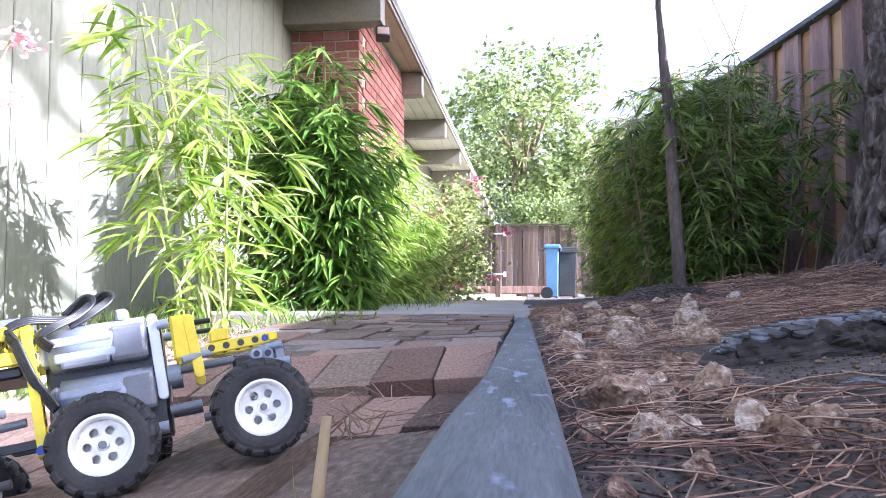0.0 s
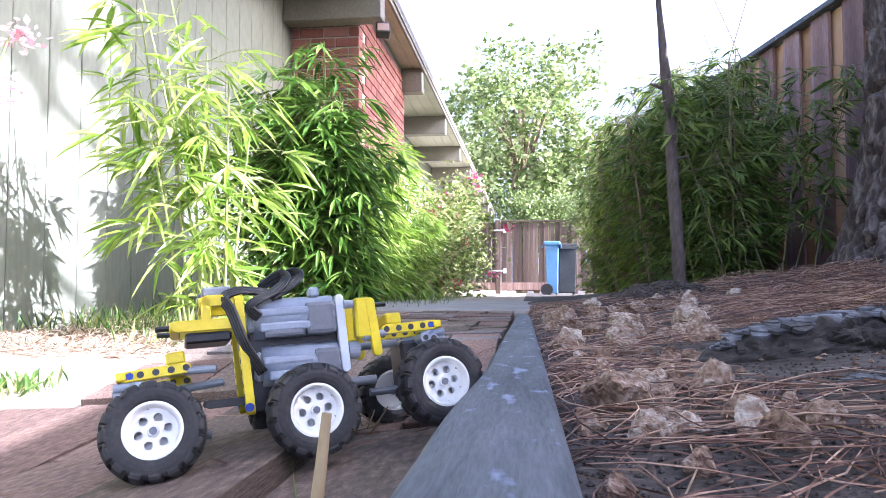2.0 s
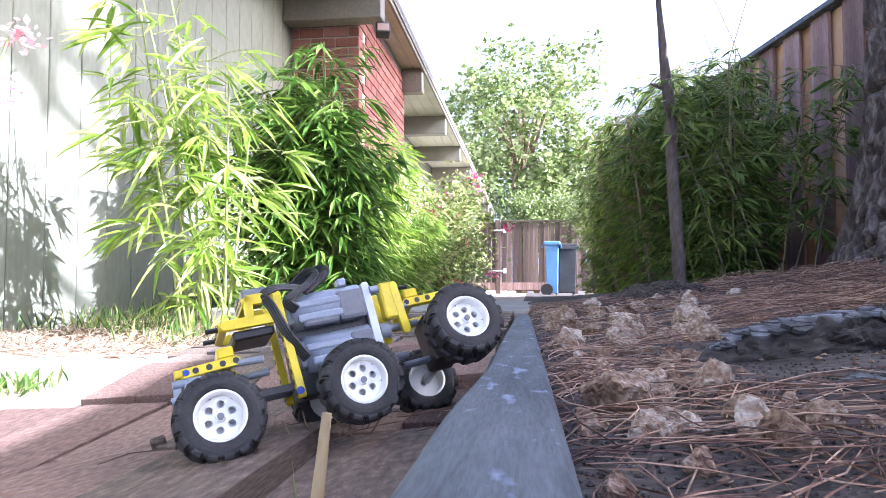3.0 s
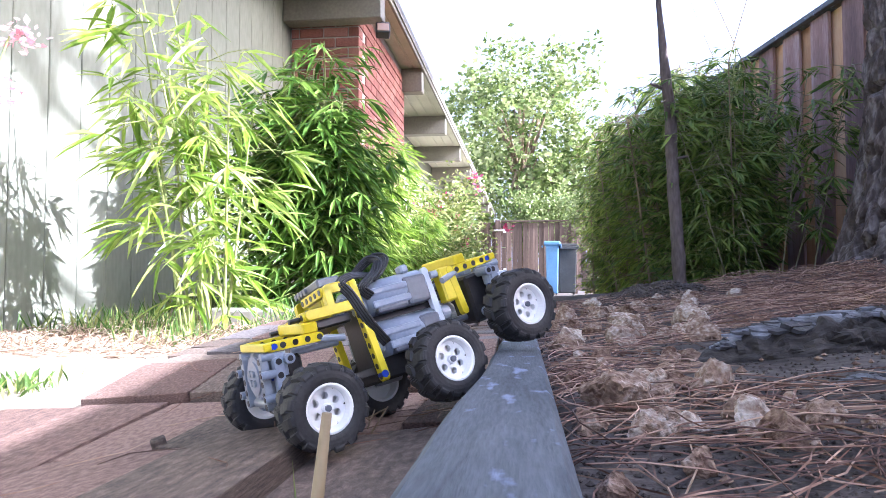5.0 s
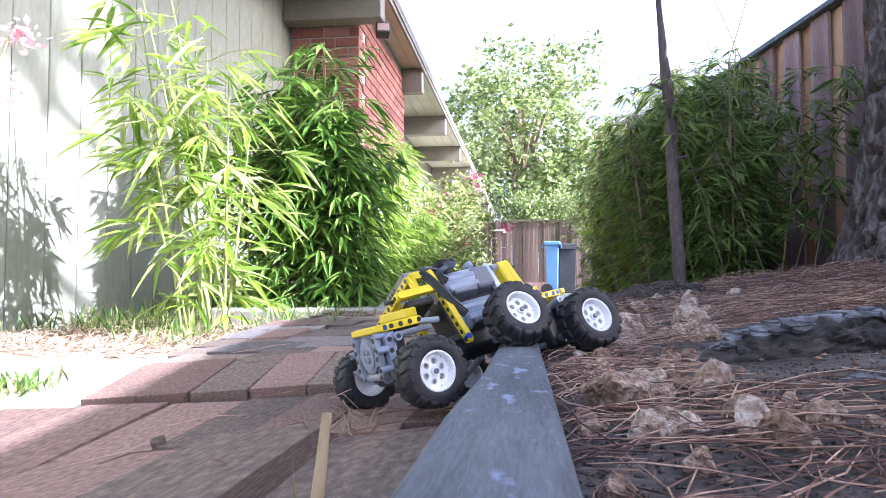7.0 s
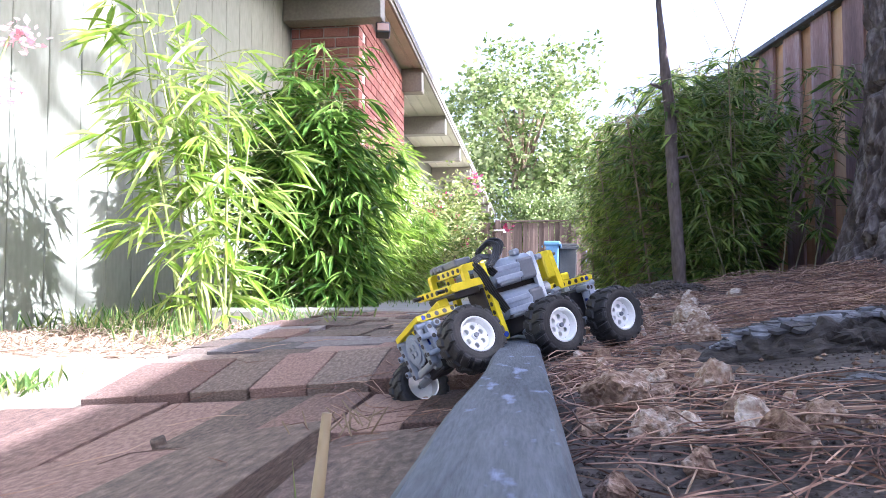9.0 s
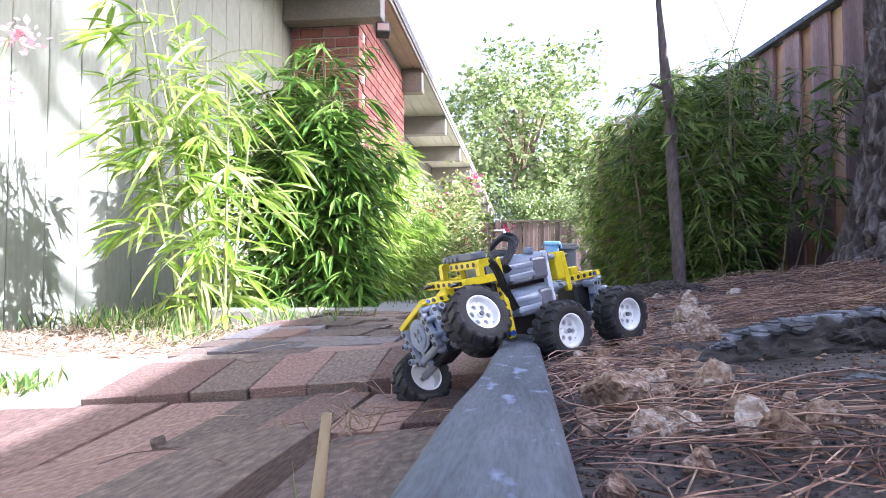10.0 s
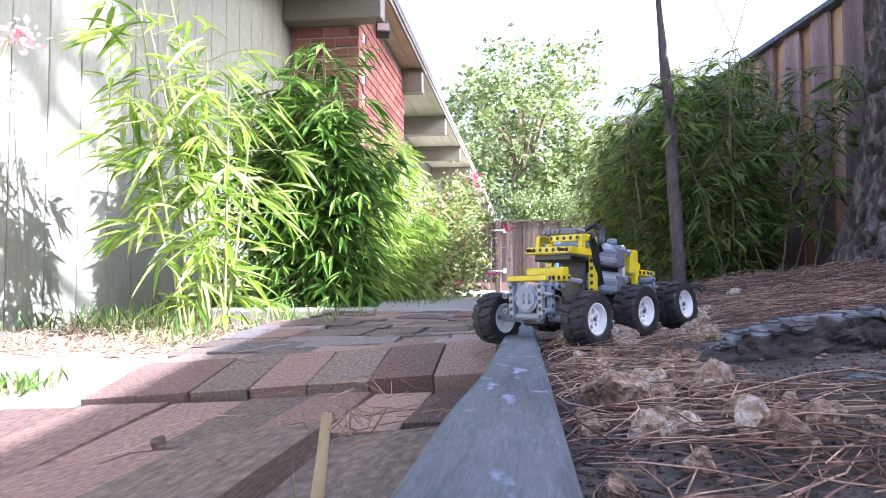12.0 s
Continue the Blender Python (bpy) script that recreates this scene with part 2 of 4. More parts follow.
def land_z(x, y):
    far = .045 - .013 * (y - 4)
    left = path_z(min(x, -.03), y) - (.055 - .04 * smooth(-.68, -.76, x) if x < -.66 else .055) if y < 4 else far
    if x < -.7:
        left += (min(left, -.045) - left) * smooth(-.7, -.95, x)
    right = .052 + .1 * min(max(x, 0), .6) + .06 * min(max(x - .6, 0), 1.0) + .012 * noise.noise(Vector((x * 3, y * 3, 1)))
    if y > 3:
        right = right * (1 - smooth(3.2, 7, y)) + far * smooth(3.2, 7, y)
    if y > 2.6:
        left = left * (1 - smooth(2.6, 4, y)) + far * smooth(2.6, 4, y)
    k = smooth(-.04, .02, x)
    z = left * (1 - k) + right * k
    if x > 0:
        for cx, cy, r, h in ((.45, 2.43, .27, .06), (.83, 2.75, .2, .03), (1.35, 2.75, .75, .07), (.62, 2.9, .3, .02)):
            d = math.hypot(x - cx, y - cy) / r
            if d < 1:
                z += h * (1 - d * d) ** 2 * (1 + .25 * noise.noise(Vector((x * 14, y * 14, 0))))
    return max(z, -.5) + .006 * noise.noise(Vector((x * 11, y * 11, 3)))


def axis(stops):
    out = []
    for a, b, n in stops:
        out += [a + (b - a) * i / n for i in range(n)]
    return out + [stops[-1][1]]


gx = axis([(-900, -60, 6), (-60, -6, 9), (-6, -1, 25), (-1, -.06, 40), (-.06, 1.9, 110), (1.9, 6, 14), (6, 60, 9), (60, 900, 6)])
gy = axis([(-900, -60, 6), (-60, -3, 9), (-3, 0, 15), (0, 3.4, 130), (3.4, 8, 40), (8, 24, 16), (24, 80, 8), (80, 900, 6)])
nx = len(gx)
gv = [(x, y, land_z(x, y)) for y in gy for x in gx]
gf = [(j * nx + i, j * nx + i + 1, (j + 1) * nx + i + 1, (j + 1) * nx + i) for j in range(len(gy) - 1) for i in range(nx - 1)]
ground_me = mesh("ground", gv, gf, M_SOIL, True)
ground_me.materials.append(M_DRY)
for p in ground_me.polygons:
    if p.center.x < -.03:
        p.material_index = 1
ground = obj("ground", ground_me, label="bare soil sloping up beside a brick path", category="ground", kind="structure")

# ---- timber edging ----
pl_v, pl_f = [], []
ys = axis([(-.5, 2.36, 60)])
for y in ys:
    top = .0975 - .021 * y
    x_left, x_right = -.0425 + .0068 * smooth(.36, .56, y) + .0012 * noise.noise(Vector((0, y * 9, 5))), .0168 - .0035 * (y - .2)
    w, cx = (x_right - x_left) / 2, (x_right + x_left) / 2
    n1, n2 = .0012 * noise.noise(Vector((0, y * 20, 1))), .0016 * noise.noise(Vector((0, y * 17, 9)))
    pl_v += [(cx - w, y, top - .15), (cx - w - .0005, y, top - .005 + n1), (cx - w + .004, y, top - .0008 + n1), (cx - .008, y, top + n2 * .5), (cx + .009, y, top + n1 * .6),
             (cx + w - .004, y, top - .001 + n2), (cx + w + .0005, y, top - .006 + n2), (cx + w, y, top - .15)]
for i in range(len(ys) - 1):
    for j in range(8):
        a, b = i * 8 + j, i * 8 + (j + 1) % 8
        pl_f.append((a, a + 8, b + 8, b))
pl_f += [tuple(range(7, -1, -1)), tuple(range((len(ys) - 1) * 8, len(ys) * 8))]
obj("edging_board", mesh("edging_board", pl_v, pl_f, M_PLANK), label="weathered grey timber edging board along the brick path", category="edging")

# ---- concrete slab across the path ----
bm = box(bmesh.new(), -1.3, .62, 2.66, 3.95, -.1, .05, .012, seg=2)
slab = part("concrete_slab", bm, M_CONC, None)
tagged(slab, "pale concrete walk slab crossing the end of the path", "pavement", kind="structure")

# ---- plain ground cover of the path: bricks come last ----
path = obj("brick_path", mesh("brick_path", [(-.64, y, path_z(-.64, y) - .045) for y in ys if y > .1] + [(-.05, y, path_z(-.05, y) - .045) for y in ys if y > .1],
           [(i, i + len([y for y in ys if y > .1]), i + 1 + len([y for y in ys if y > .1]), i + 1) for i in range(len([y for y in ys if y > .1]) - 1)], M_SOIL),
           label="uneven path of worn red paving bricks lifted by roots", category="path", kind="structure")


# ---- house ----
WALL_X, EAVE_X = -1.87, -1.065
bm = box(bmesh.new(), WALL_X - .14, WALL_X - .012, -3, 24, -.3, 2.43)
house = obj("house", None, label="low house with grey-green siding, brick chimney and deep eaves", category="house")
part("wall", bm, M_SIDING, house)
board_me = {}
y = -2.9
while y < 9:
    if "b" not in board_me:
        b2 = box(bmesh.new(), -.012, .004, .003, .197, -.2, 2.415, .003)
        me = bpy.data.meshes.new("siding_board")
        b2.to_mesh(me)
        b2.free()
        me.materials.append(M_SIDING)
        board_me["b"] = me
    obj("siding_board", board_me["b"], house, pose(WALL_X, y, 0))
    y += .2
part("roof", box(bmesh.new(), WALL_X - 3, EAVE_X + .012, -3.2, 24.2, 2.445, 2.5), M_ROOF, house)
part("fascia", box(bmesh.new(), EAVE_X - .024, EAVE_X, -3.2, 24.2, 2.385, 2.442, .004), M_TRIM, house)
part("roof_edge", box(bmesh.new(), EAVE_X + .003, EAVE_X + .014, -3.2, 24.2, 2.42, 2.442, .003), M_TRIM, house, "pale metal drip edge")
for yb in (.85, 2.98, 5.17, 7.24, 9.35, 11.46, 13.57, 15.68, 17.79, 19.9):
    part("eave_beam", box(bmesh.new(), WALL_X + .006, EAVE_X - .027, yb - .075, yb + .075, 2.17, 2.418, .006), M_TRIM, house)
sof = bpy.data.meshes.new("soffit_board")
b2 = box(bmesh.new(), -.066, .066, -2.9, 24, 2.42, 2.438, .006)
b2.to_mesh(sof)
b2.free()
sof.materials.append(M_SOFFIT)
for i in range(6):
    obj("soffit_board", sof, house, pose(WALL_X + .075 + i * .1345, 0, 0))
# chimney
CX, CY, CD = -1.3, 5.28, 2.0
chim = part("chimney", box(bmesh.new(), WALL_X + .007, CX - .012, CY + .012, CY + CD - .012, -.2, 2.415), M_MORTAR, house, "red brick chimney breast")
br = bpy.data.meshes.new("brick")
b2 = box(bmesh.new(), 0, 1, -.5, .5, -.5, .5, .04)
b2.to_mesh(br)
b2.free()
br.materials.append(M_WBRICK)
rng = random.Random(4)
H = .083
for c in range(5, 30):
    z = c * H + H / 2 + .02
    if z > 2.38:
        break
    x = CX - (.095 if c % 2 else .2)
    spans = [(x, CX)]
    while x > WALL_X + .03:
        spans.append((max(WALL_X + .01, x - .2), x))
        x -= .2
    for a, b in spans:
        if b - a > .03:
            obj("brick", br, chim, Matrix.Translation((a + .005, CY + .06 + rng.uniform(-.002, .002), z)) @ Matrix.Diagonal((b - a - .01, .12, H - .012, 1)))
    y = CY + .125 + (.1 if c % 2 else 0)
    while y < CY + CD - .05:
        e = min(y + .2, CY + CD)
        obj("brick", br, chim, Matrix.Translation((CX - .06 + rng.uniform(-.002, .002), y + .005, z)) @ pose(0, 0, 0, 0, 0, 90) @ Matrix.Diagonal((e - y - .01, .12, H - .012, 1)))
        y += .2
# window beyond the chimney
win = part("window", box(bmesh.new(), WALL_X + .008, WALL_X + .05, 8.3, 9.9, .6, 1.9, .01), M_SOFFIT, house, "pale framed window")
part("pane", box(bmesh.new(), WALL_X + .05, WALL_X + .056, 8.4, 9.8, .7, 1.8), M_BLACK, win, "dark window pane")

# flood lamp under the eave
lamp = obj("flood_lamp", None, m=pose(-1.1, 5.2, 2.19), label="small black flood lamp hanging under the eave", category="lamp")
part("mount", rod(bmesh.new(), (0, 0, -.02), (0, 0, -.09), .012), M_BLACK, lamp)
part("housing", box(bmesh.new(), -.055, .055, -.03, .05, -.16, -.05, .014, pose(0, 0, 0, -25, 0, 15), 2), M_BLACK, lamp)
part("lens", box(bmesh.new(), -.045, .045, -.037, -.031, -.15, -.075, .004, pose(0, 0, 0, -25, 0, 15)), M_GLASS, lamp, "pale glass lens")

# ---- fence on the right ----
fence = obj("wooden_fence", None, m=pose(1.75, 4.1, 0, 0, 0, 9.2), label="tall reddish-brown board fence with alternating boards", category="fence")
fb, fb2 = bpy.data.meshes.new("board"), bpy.data.meshes.new("back_board")
for me, wdt, mat in ((fb, .184, M_FENCE), (fb2, .27, M_FENCEB)):
    b2 = box(bmesh.new(), -.01, .01, -wdt / 2, wdt / 2, .02, 1.72, .003)
    b2.to_mesh(me)
    b2.free()
    me.materials.append(mat)
for i in range(-29, 12):
    obj("board", fb, fence, pose(0, i * .31 + .169, 0, 0, 0, rng.uniform(-.6, .6)))
    obj("back_board", fb2, fence, pose(.034, i * .31 + .014, 0, 0, 0, rng.uniform(-.6, .6)))
part("cap_rail", box(bmesh.new(), -.05, .09, -9, 3.6, 1.722, 1.757, .004), M_PLANK, fence, "grey weathered cap rail")
part("rail", box(bmesh.new(), .047, .085, -9, 3.6, 1.45, 1.54, .003), M_FENCEB, fence)
part("rail", box(bmesh.new(), .047, .085, -9, 3.6, .3, .39, .003), M_FENCEB, fence)

# ---- gate across the end ----
GY, GZ = 19.0, -.15
gate = obj("wooden_gate", None, m=pose(0, GY, GZ), label="weathered brown board gate and fence closing the yard", category="gate")
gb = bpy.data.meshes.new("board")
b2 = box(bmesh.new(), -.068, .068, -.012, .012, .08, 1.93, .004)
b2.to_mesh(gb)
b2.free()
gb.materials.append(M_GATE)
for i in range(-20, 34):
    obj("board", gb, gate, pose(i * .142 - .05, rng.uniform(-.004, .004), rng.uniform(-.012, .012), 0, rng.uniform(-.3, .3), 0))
part("post", box(bmesh.new(), -.86, -.72, -.08, .06, -.1, 2.0, .006), M_GATE, gate)
part("post", box(bmesh.new(), 1.2, 1.34, -.08, .06, -.1, 1.95, .006), M_GATE, gate)
part("cap_rail", box(bmesh.new(), -.7, 4.5, -.05, .05, 1.95, 1.99, .005), M_GATE, gate)
part("bottom_rail", box(bmesh.new(), -2.5, 1.2, -.06, -.014, .1, .3, .005), M_FENCE, gate, "reddish bottom board")
for z in (.62, 1.72):
    part("hinge", box(box(bmesh.new(), -.95, -.62, -.092, -.082, z - .02, z + .02, .003), -.64, -.56, -.092, -.082, z - .07, z + .07, .003), M_STEEL, gate, "white painted strap hinge")


# ---- wheeled bins ----
def wheeled_bin(x, y, z, turn, mat, label, w, d, h):
    b = obj("wheeled_bin", None, m=pose(x, y, z, 0, 0, turn), label=label, category="bin", group="bins by the gate")
    bm = box(bmesh.new(), -w / 2, w / 2, -d / 2, d / 2, .04, h - .08, .02, seg=2)
    for v in bm.verts:
        k = .82 + .18 * v.co.z / h
        v.co.x *= k
        v.co.y *= k
    part("body", bm, mat, b)
    bm = box(bmesh.new(), -w / 2 - .025, w / 2 + .025, -d / 2 - .03, d / 2 + .03, h - .085, h - .01, .025, seg=2)
    part("lid", bm, mat, b)
    part("lid_rim", box(bmesh.new(), -w / 2 - .035, w / 2 + .035, -d / 2 - .045, -d / 2 - .03, h - .12, h - .06, .006), mat, b)
    for s in (-1, 1):
        part("wheel", rod(bmesh.new(), (s * w * .42, d / 2 - .02, .11), (s * w * .5, d / 2 - .02, .11), .11, seg=18), M_BLACK, b)
    part("handle", rod(bmesh.new(), (-w * .4, d / 2 + .06, h - .1), (w * .4, d / 2 + .06, h - .1), .015), mat, b)
    return b


wheeled_bin(.46, 13.0, -.085, 88, M_BIN, "sky-blue plastic wheeled bin beside a black one", .5, .24, 1.0)
wheeled_bin(.74, 13.5, -.085, 4, M_BINK, "black plastic wheeled bin beside a blue one", .36, .5, .98)


# ---- bamboo, bushes and hedge ----
def canes(parent, roots, tops, r, mat, name="cane"):
    """Bent canes with nodes, each a part; returns their middle lines."""
    lines = []
    for a, b in zip(roots, tops):
        a, b = np.array(a), np.array(b)
        n = 14
        pts = [a + (b - a) * (i / n) + np.array([0, 0, -.1]) * (i / n) ** 3 for i in range(n + 1)]
        rad = [r * (1 - .55 * i / n) * (1.25 if i % 3 == 0 else 1) for i in range(n + 1)]
        v, f = tube(pts, rad, 6)
        obj(name, mesh(name, v, f, mat, True), parent)
        lines.append(np.array(pts))
    return lines


def sprays(lines, count, reach, lo, rs, per=5, size=(.09, .15), wide=.15, up=.2):
    """Leaf sprays along canes: arrays of leaf bases, directions, lengths, widths and the twigs."""
    base, way, ln, twigs = [], [], [], []
    for k in range(count):
        l = lines[rs.randrange(len(lines))]
        i = rs.uniform(lo, 1) * (len(l) - 1)
        p = l[int(i)] + (l[min(int(i) + 1, len(l) - 1)] - l[int(i)]) * (i % 1)
        a = rs.uniform(0, 2 * math.pi)
        d = np.array([math.cos(a), math.sin(a), rs.uniform(-.25, up + .3)])
        q = p + d * reach * rs.uniform(.25, 1)
        q[2] -= .05 * rs.random()
        twigs.append((p, q))
        for m in range(per):
            b = a + rs.uniform(-1.1, 1.1)
            base.append(q - d * reach * .25 * rs.random())
            way.append((math.cos(b), math.sin(b), rs.uniform(-.85, up)))
            ln.append(rs.uniform(*size))
    ln = np.array(ln)
    return np.array(base), np.array(way), ln, ln * wide, twigs


def bamboo(name, label, roots, tops, leaves, reach, mat, seed, size, r=.006, lo=.12, per=5, cane=M_STEM, wide=.14, up=.2, category="bamboo", keep=None):
    rs = random.Random(seed)
    np.random.seed(seed)
    th = obj(name, None, label=label, category=category)
    lines = canes(th, roots, tops, r, cane)
    b, w, l, wd, tw = sprays(lines, leaves, reach, lo, rs, per, size, wide, up)
    if keep:
        ok = np.array([keep(p) for p in b])
        b, w, l, wd = b[ok], w[ok], l[ok], wd[ok]
    tv = joined([tube([p, (p + q) / 2 + np.array([0, 0, .01]), q], [.0022, .0016, .001], 4) for p, q in tw if not keep or keep(q)])
    obj("twigs", mesh("twigs", tv[0], tv[1], cane), th, kind="stuff")
    obj("leaves", leaf_mesh("leaves", b, w, l, wd, mat), th, kind="stuff")
    return th


def clump(cx, cy, n, spread, height, lean, seed, z=None):
    rs = random.Random(seed)
    roots, tops = [], []
    for _ in range(n):
        a = rs.uniform(0, 6.28)
        x, y = cx + spread * rs.random() * math.cos(a) * .5, cy + spread * rs.random() * math.sin(a) * .5
        roots.append((x, y, land_z(x, y) - .02 if z is None else z))
        h = height * rs.uniform(.65, 1.0)
        tops.append((x + lean * rs.uniform(-1, 1), y + lean * rs.uniform(-1, 1), h))
    return roots, tops


r0, t0 = clump(-1.12, 2.3, 9, .2, 1.34, .16, 11)
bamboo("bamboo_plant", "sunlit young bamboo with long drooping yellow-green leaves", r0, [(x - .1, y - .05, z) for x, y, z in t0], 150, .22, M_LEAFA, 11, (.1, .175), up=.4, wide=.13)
# this bush takes the darker leaf copy to stand for shade
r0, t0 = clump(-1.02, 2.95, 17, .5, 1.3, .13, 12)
bamboo("bamboo_bush", "dense bamboo bush beside the path, leaves coloured darker for shade", r0, t0, 1250, .18, M_LEAFB, 12, (.08, .14), lo=.05)
r0, t0 = clump(-.98, 3.75, 15, .5, 1.15, .14, 13)
bamboo("bamboo_bush", "dense green bamboo bush leaning over the path", r0, t0, 900, .2, M_LEAFA, 13, (.07, .12), lo=.03)
r0, t0 = clump(-.95, 4.6, 14, .6, 1.0, .16, 14)
bamboo("bamboo_bush", "sunlit bamboo bush near the concrete slab", r0, t0, 800, .22, M_LEAFA, 14, (.07, .12), lo=.03)


def shrub(name, label, centre, radius, count, size, mat, seed, flowers=0, limbs=9, trunk=.02):
    np.random.seed(seed)
    rs = random.Random(seed)
    th = obj(name, None, label=label, category="shrub")
    c, r = np.array(centre), np.array(radius)
    base = np.array([c[0], c[1], land_z(c[0], c[1]) - .02])
    lists, ends = [], []
    for i in range(limbs):
        v = np.random.normal(size=3)
        v /= np.linalg.norm(v)
        e = c + v * r * .8
        mid = (base + e) / 2 + np.random.normal(size=3) * .05
        lists.append(tube([base, mid, e], [trunk, trunk * .6, trunk * .25], 5))
        ends += [e, mid, (mid + e) / 2]
    v, f = joined(lists)
    obj("branches", mesh("branches", v, f, M_TWIG, True), th)
    blobs = np.random.normal(size=(60, 3))
    blobs /= np.linalg.norm(blobs, axis=1, keepdims=True)
    blobs = c + blobs * r * np.random.uniform(.45, 1, (60, 1))
    pts = blobs[np.random.randint(0, 60, count)] + np.random.normal(size=(count, 3)) * r * .17
    pts = pts[pts[:, 2] > base[2] + .02]
    obj("leaves", small_leaves("leaves", pts, np.random.uniform(*size, len(pts)), mat), th, kind="stuff")
    for k in range(flowers):
        p = blobs[rs.randrange(60)] + np.random.normal(size=3) * r * .15 + np.array([.03, -.1, 0])
        fl = small_leaves("flower", p + np.random.normal(size=(14, 3)) * .02, np.random.uniform(.04, .06, 14), M_PETAL)
        obj("flower", fl, th, kind="stuff")
    return th


shrub("flowering_shrub", "sunlit flowering shrub with small pink blooms", (-.82, 6.4, .5), (.5, .9, .62), 6500, (.03, .06), M_FLOWERL, 21, 16)
shrub("flowering_shrub", "pale sunlit shrub beside the house wall", (-1.15, 9.2, .6), (.55, 1.2, .75), 4200, (.04, .08), M_FLOWERL, 22, 6)
shrub("low_shrub", "low green shrub at the foot of the wall", (-1.0, 5.2, .2), (.35, .5, .28), 2600, (.03, .05), M_FLOWERL, 23)

# hedge along the right fence: one bamboo after another
hedge_spots = [(.93, 3.62, 1.42, .2), (.86, 3.85, 1.46, .24), (1.13, 4.1, 1.56, .2), (.92, 4.5, 1.62, .3), (1.2, 4.9, 1.74, .32), (.9, 5.3, 1.72, .32),
               (1.1, 5.9, 1.8, .36), (.92, 6.3, 1.78, .34), (.99, 7.2, 1.7, .38), (1.1, 8.3, 1.65, .4), (1.25, 9.6, 1.6, .42)]
for k, (hx, hy, hh, sp) in enumerate(hedge_spots):
    r0, t0 = clump(hx, hy, 14, sp * 2, hh, .2, 40 + k)
    young = k in (3, 5, 7, 8, 10)
    tagged(bamboo("bamboo_hedge", "fresh yellow-green bamboo hedge plant along the fence" if young else "dense dark green bamboo hedge plant against the fence", r0, t0,
                  1000 if k < 3 else 1250, .19 if k < 3 else .21, M_LEAFD if young else M_LEAFC, 40 + k, (.045, .095), lo=.05, per=5, wide=.16,
                  cane=M_TWIG if k % 2 else M_STEM), group="hedge along the fence")
# pale slanting canes at the near end of the hedge
cane_plant = obj("bamboo_hedge", None, label="sparse bamboo hedge plant with pale slanting canes", category="bamboo", group="hedge along the fence")
rs = random.Random(90)
np.random.seed(90)
cr = [(.95 + .06 * i, 3.42 + .05 * (i % 3), land_z(.95 + .06 * i, 3.5) - .02) for i in range(7)]
ct = [(x + rs.uniform(-.5, .34), y + rs.uniform(-.1, .1), rs.uniform(.9, 1.4)) for x, y, _ in cr]
b_, w_, l_, d_, tw_ = sprays(canes(cane_plant, cr, ct, .0036, M_STRAWCANE), 260, .17, .25, rs, 5, (.06, .12), .14, .2)
obj("twigs", mesh("twigs", *joined([tube([p, (p + q) / 2 + np.array([0, 0, .01]), q], [.0022, .0016, .001], 4) for p, q in tw_]), M_STRAWCANE), cane_plant, kind="stuff")
obj("leaves", leaf_mesh("leaves", b_, w_, l_, d_, M_LEAFC), cane_plant, kind="stuff")

# leaning sapling trunk in front of the hedge
SAP = [(.70, -.05, .033), (.697, .1, .031), (.687, .31, .03), (.666, .6, .028), (.657, .78, .0275), (.653, .935, .0265), (.636, 1.08, .025), (.6236, 1.195, .022), (.612, 1.33, .016), (.600, 1.455, .013), (.59, 1.9, .011), (.57, 2.5, .008)]
sap_p, sap_r = [], []
for (xa, za, ra), (xb, zb, rb) in zip(SAP, SAP[1:]):
    for k in range(6):
        u = k / 6
        sap_p.append((xa + (xb - xa) * u + .0146 * (za + (zb - za) * u - .155), 3.3, za + (zb - za) * u))
        sap_r.append(ra + (rb - ra) * u)
pv, pf = tube(sap_p, sap_r, 14, .14, k=16)
sap = obj("sapling", None, label="thin dark leaning bare trunk in front of the hedge", category="tree")
obj("trunk", mesh("trunk", pv, pf, M_POLE, True), sap)
for i, (z, dx) in enumerate(((1.06, -.06), (.93, .05), (.72, .07))):
    v, f = tube([(.72 - .085 * z, 3.3, z), (.72 - .085 * z + dx, 3.26, z + .01)], [.01, .005], 6)
    obj("stub", mesh("stub", v, f, M_POLE), sap)
# fine tall twigs above the hedge
tw = []
rs = random.Random(8)
for _ in range(5):
    x, y = rs.uniform(.9, 1.2), rs.uniform(3.4, 4.3)
    h = rs.uniform(1.6, 2.05)
    tw.append(tube([(x, y, .3), (x + rs.uniform(-.05, .05), y, h * .7), (x + rs.uniform(-.18, .18), y, h)], [.004, .003, .001], 4))
v, f = joined(tw)
obj("bare_twigs", mesh("bare_twigs", v, f, M_TWIG), label="thin bare dry twigs rising above the hedge", category="twigs", kind="stuff")

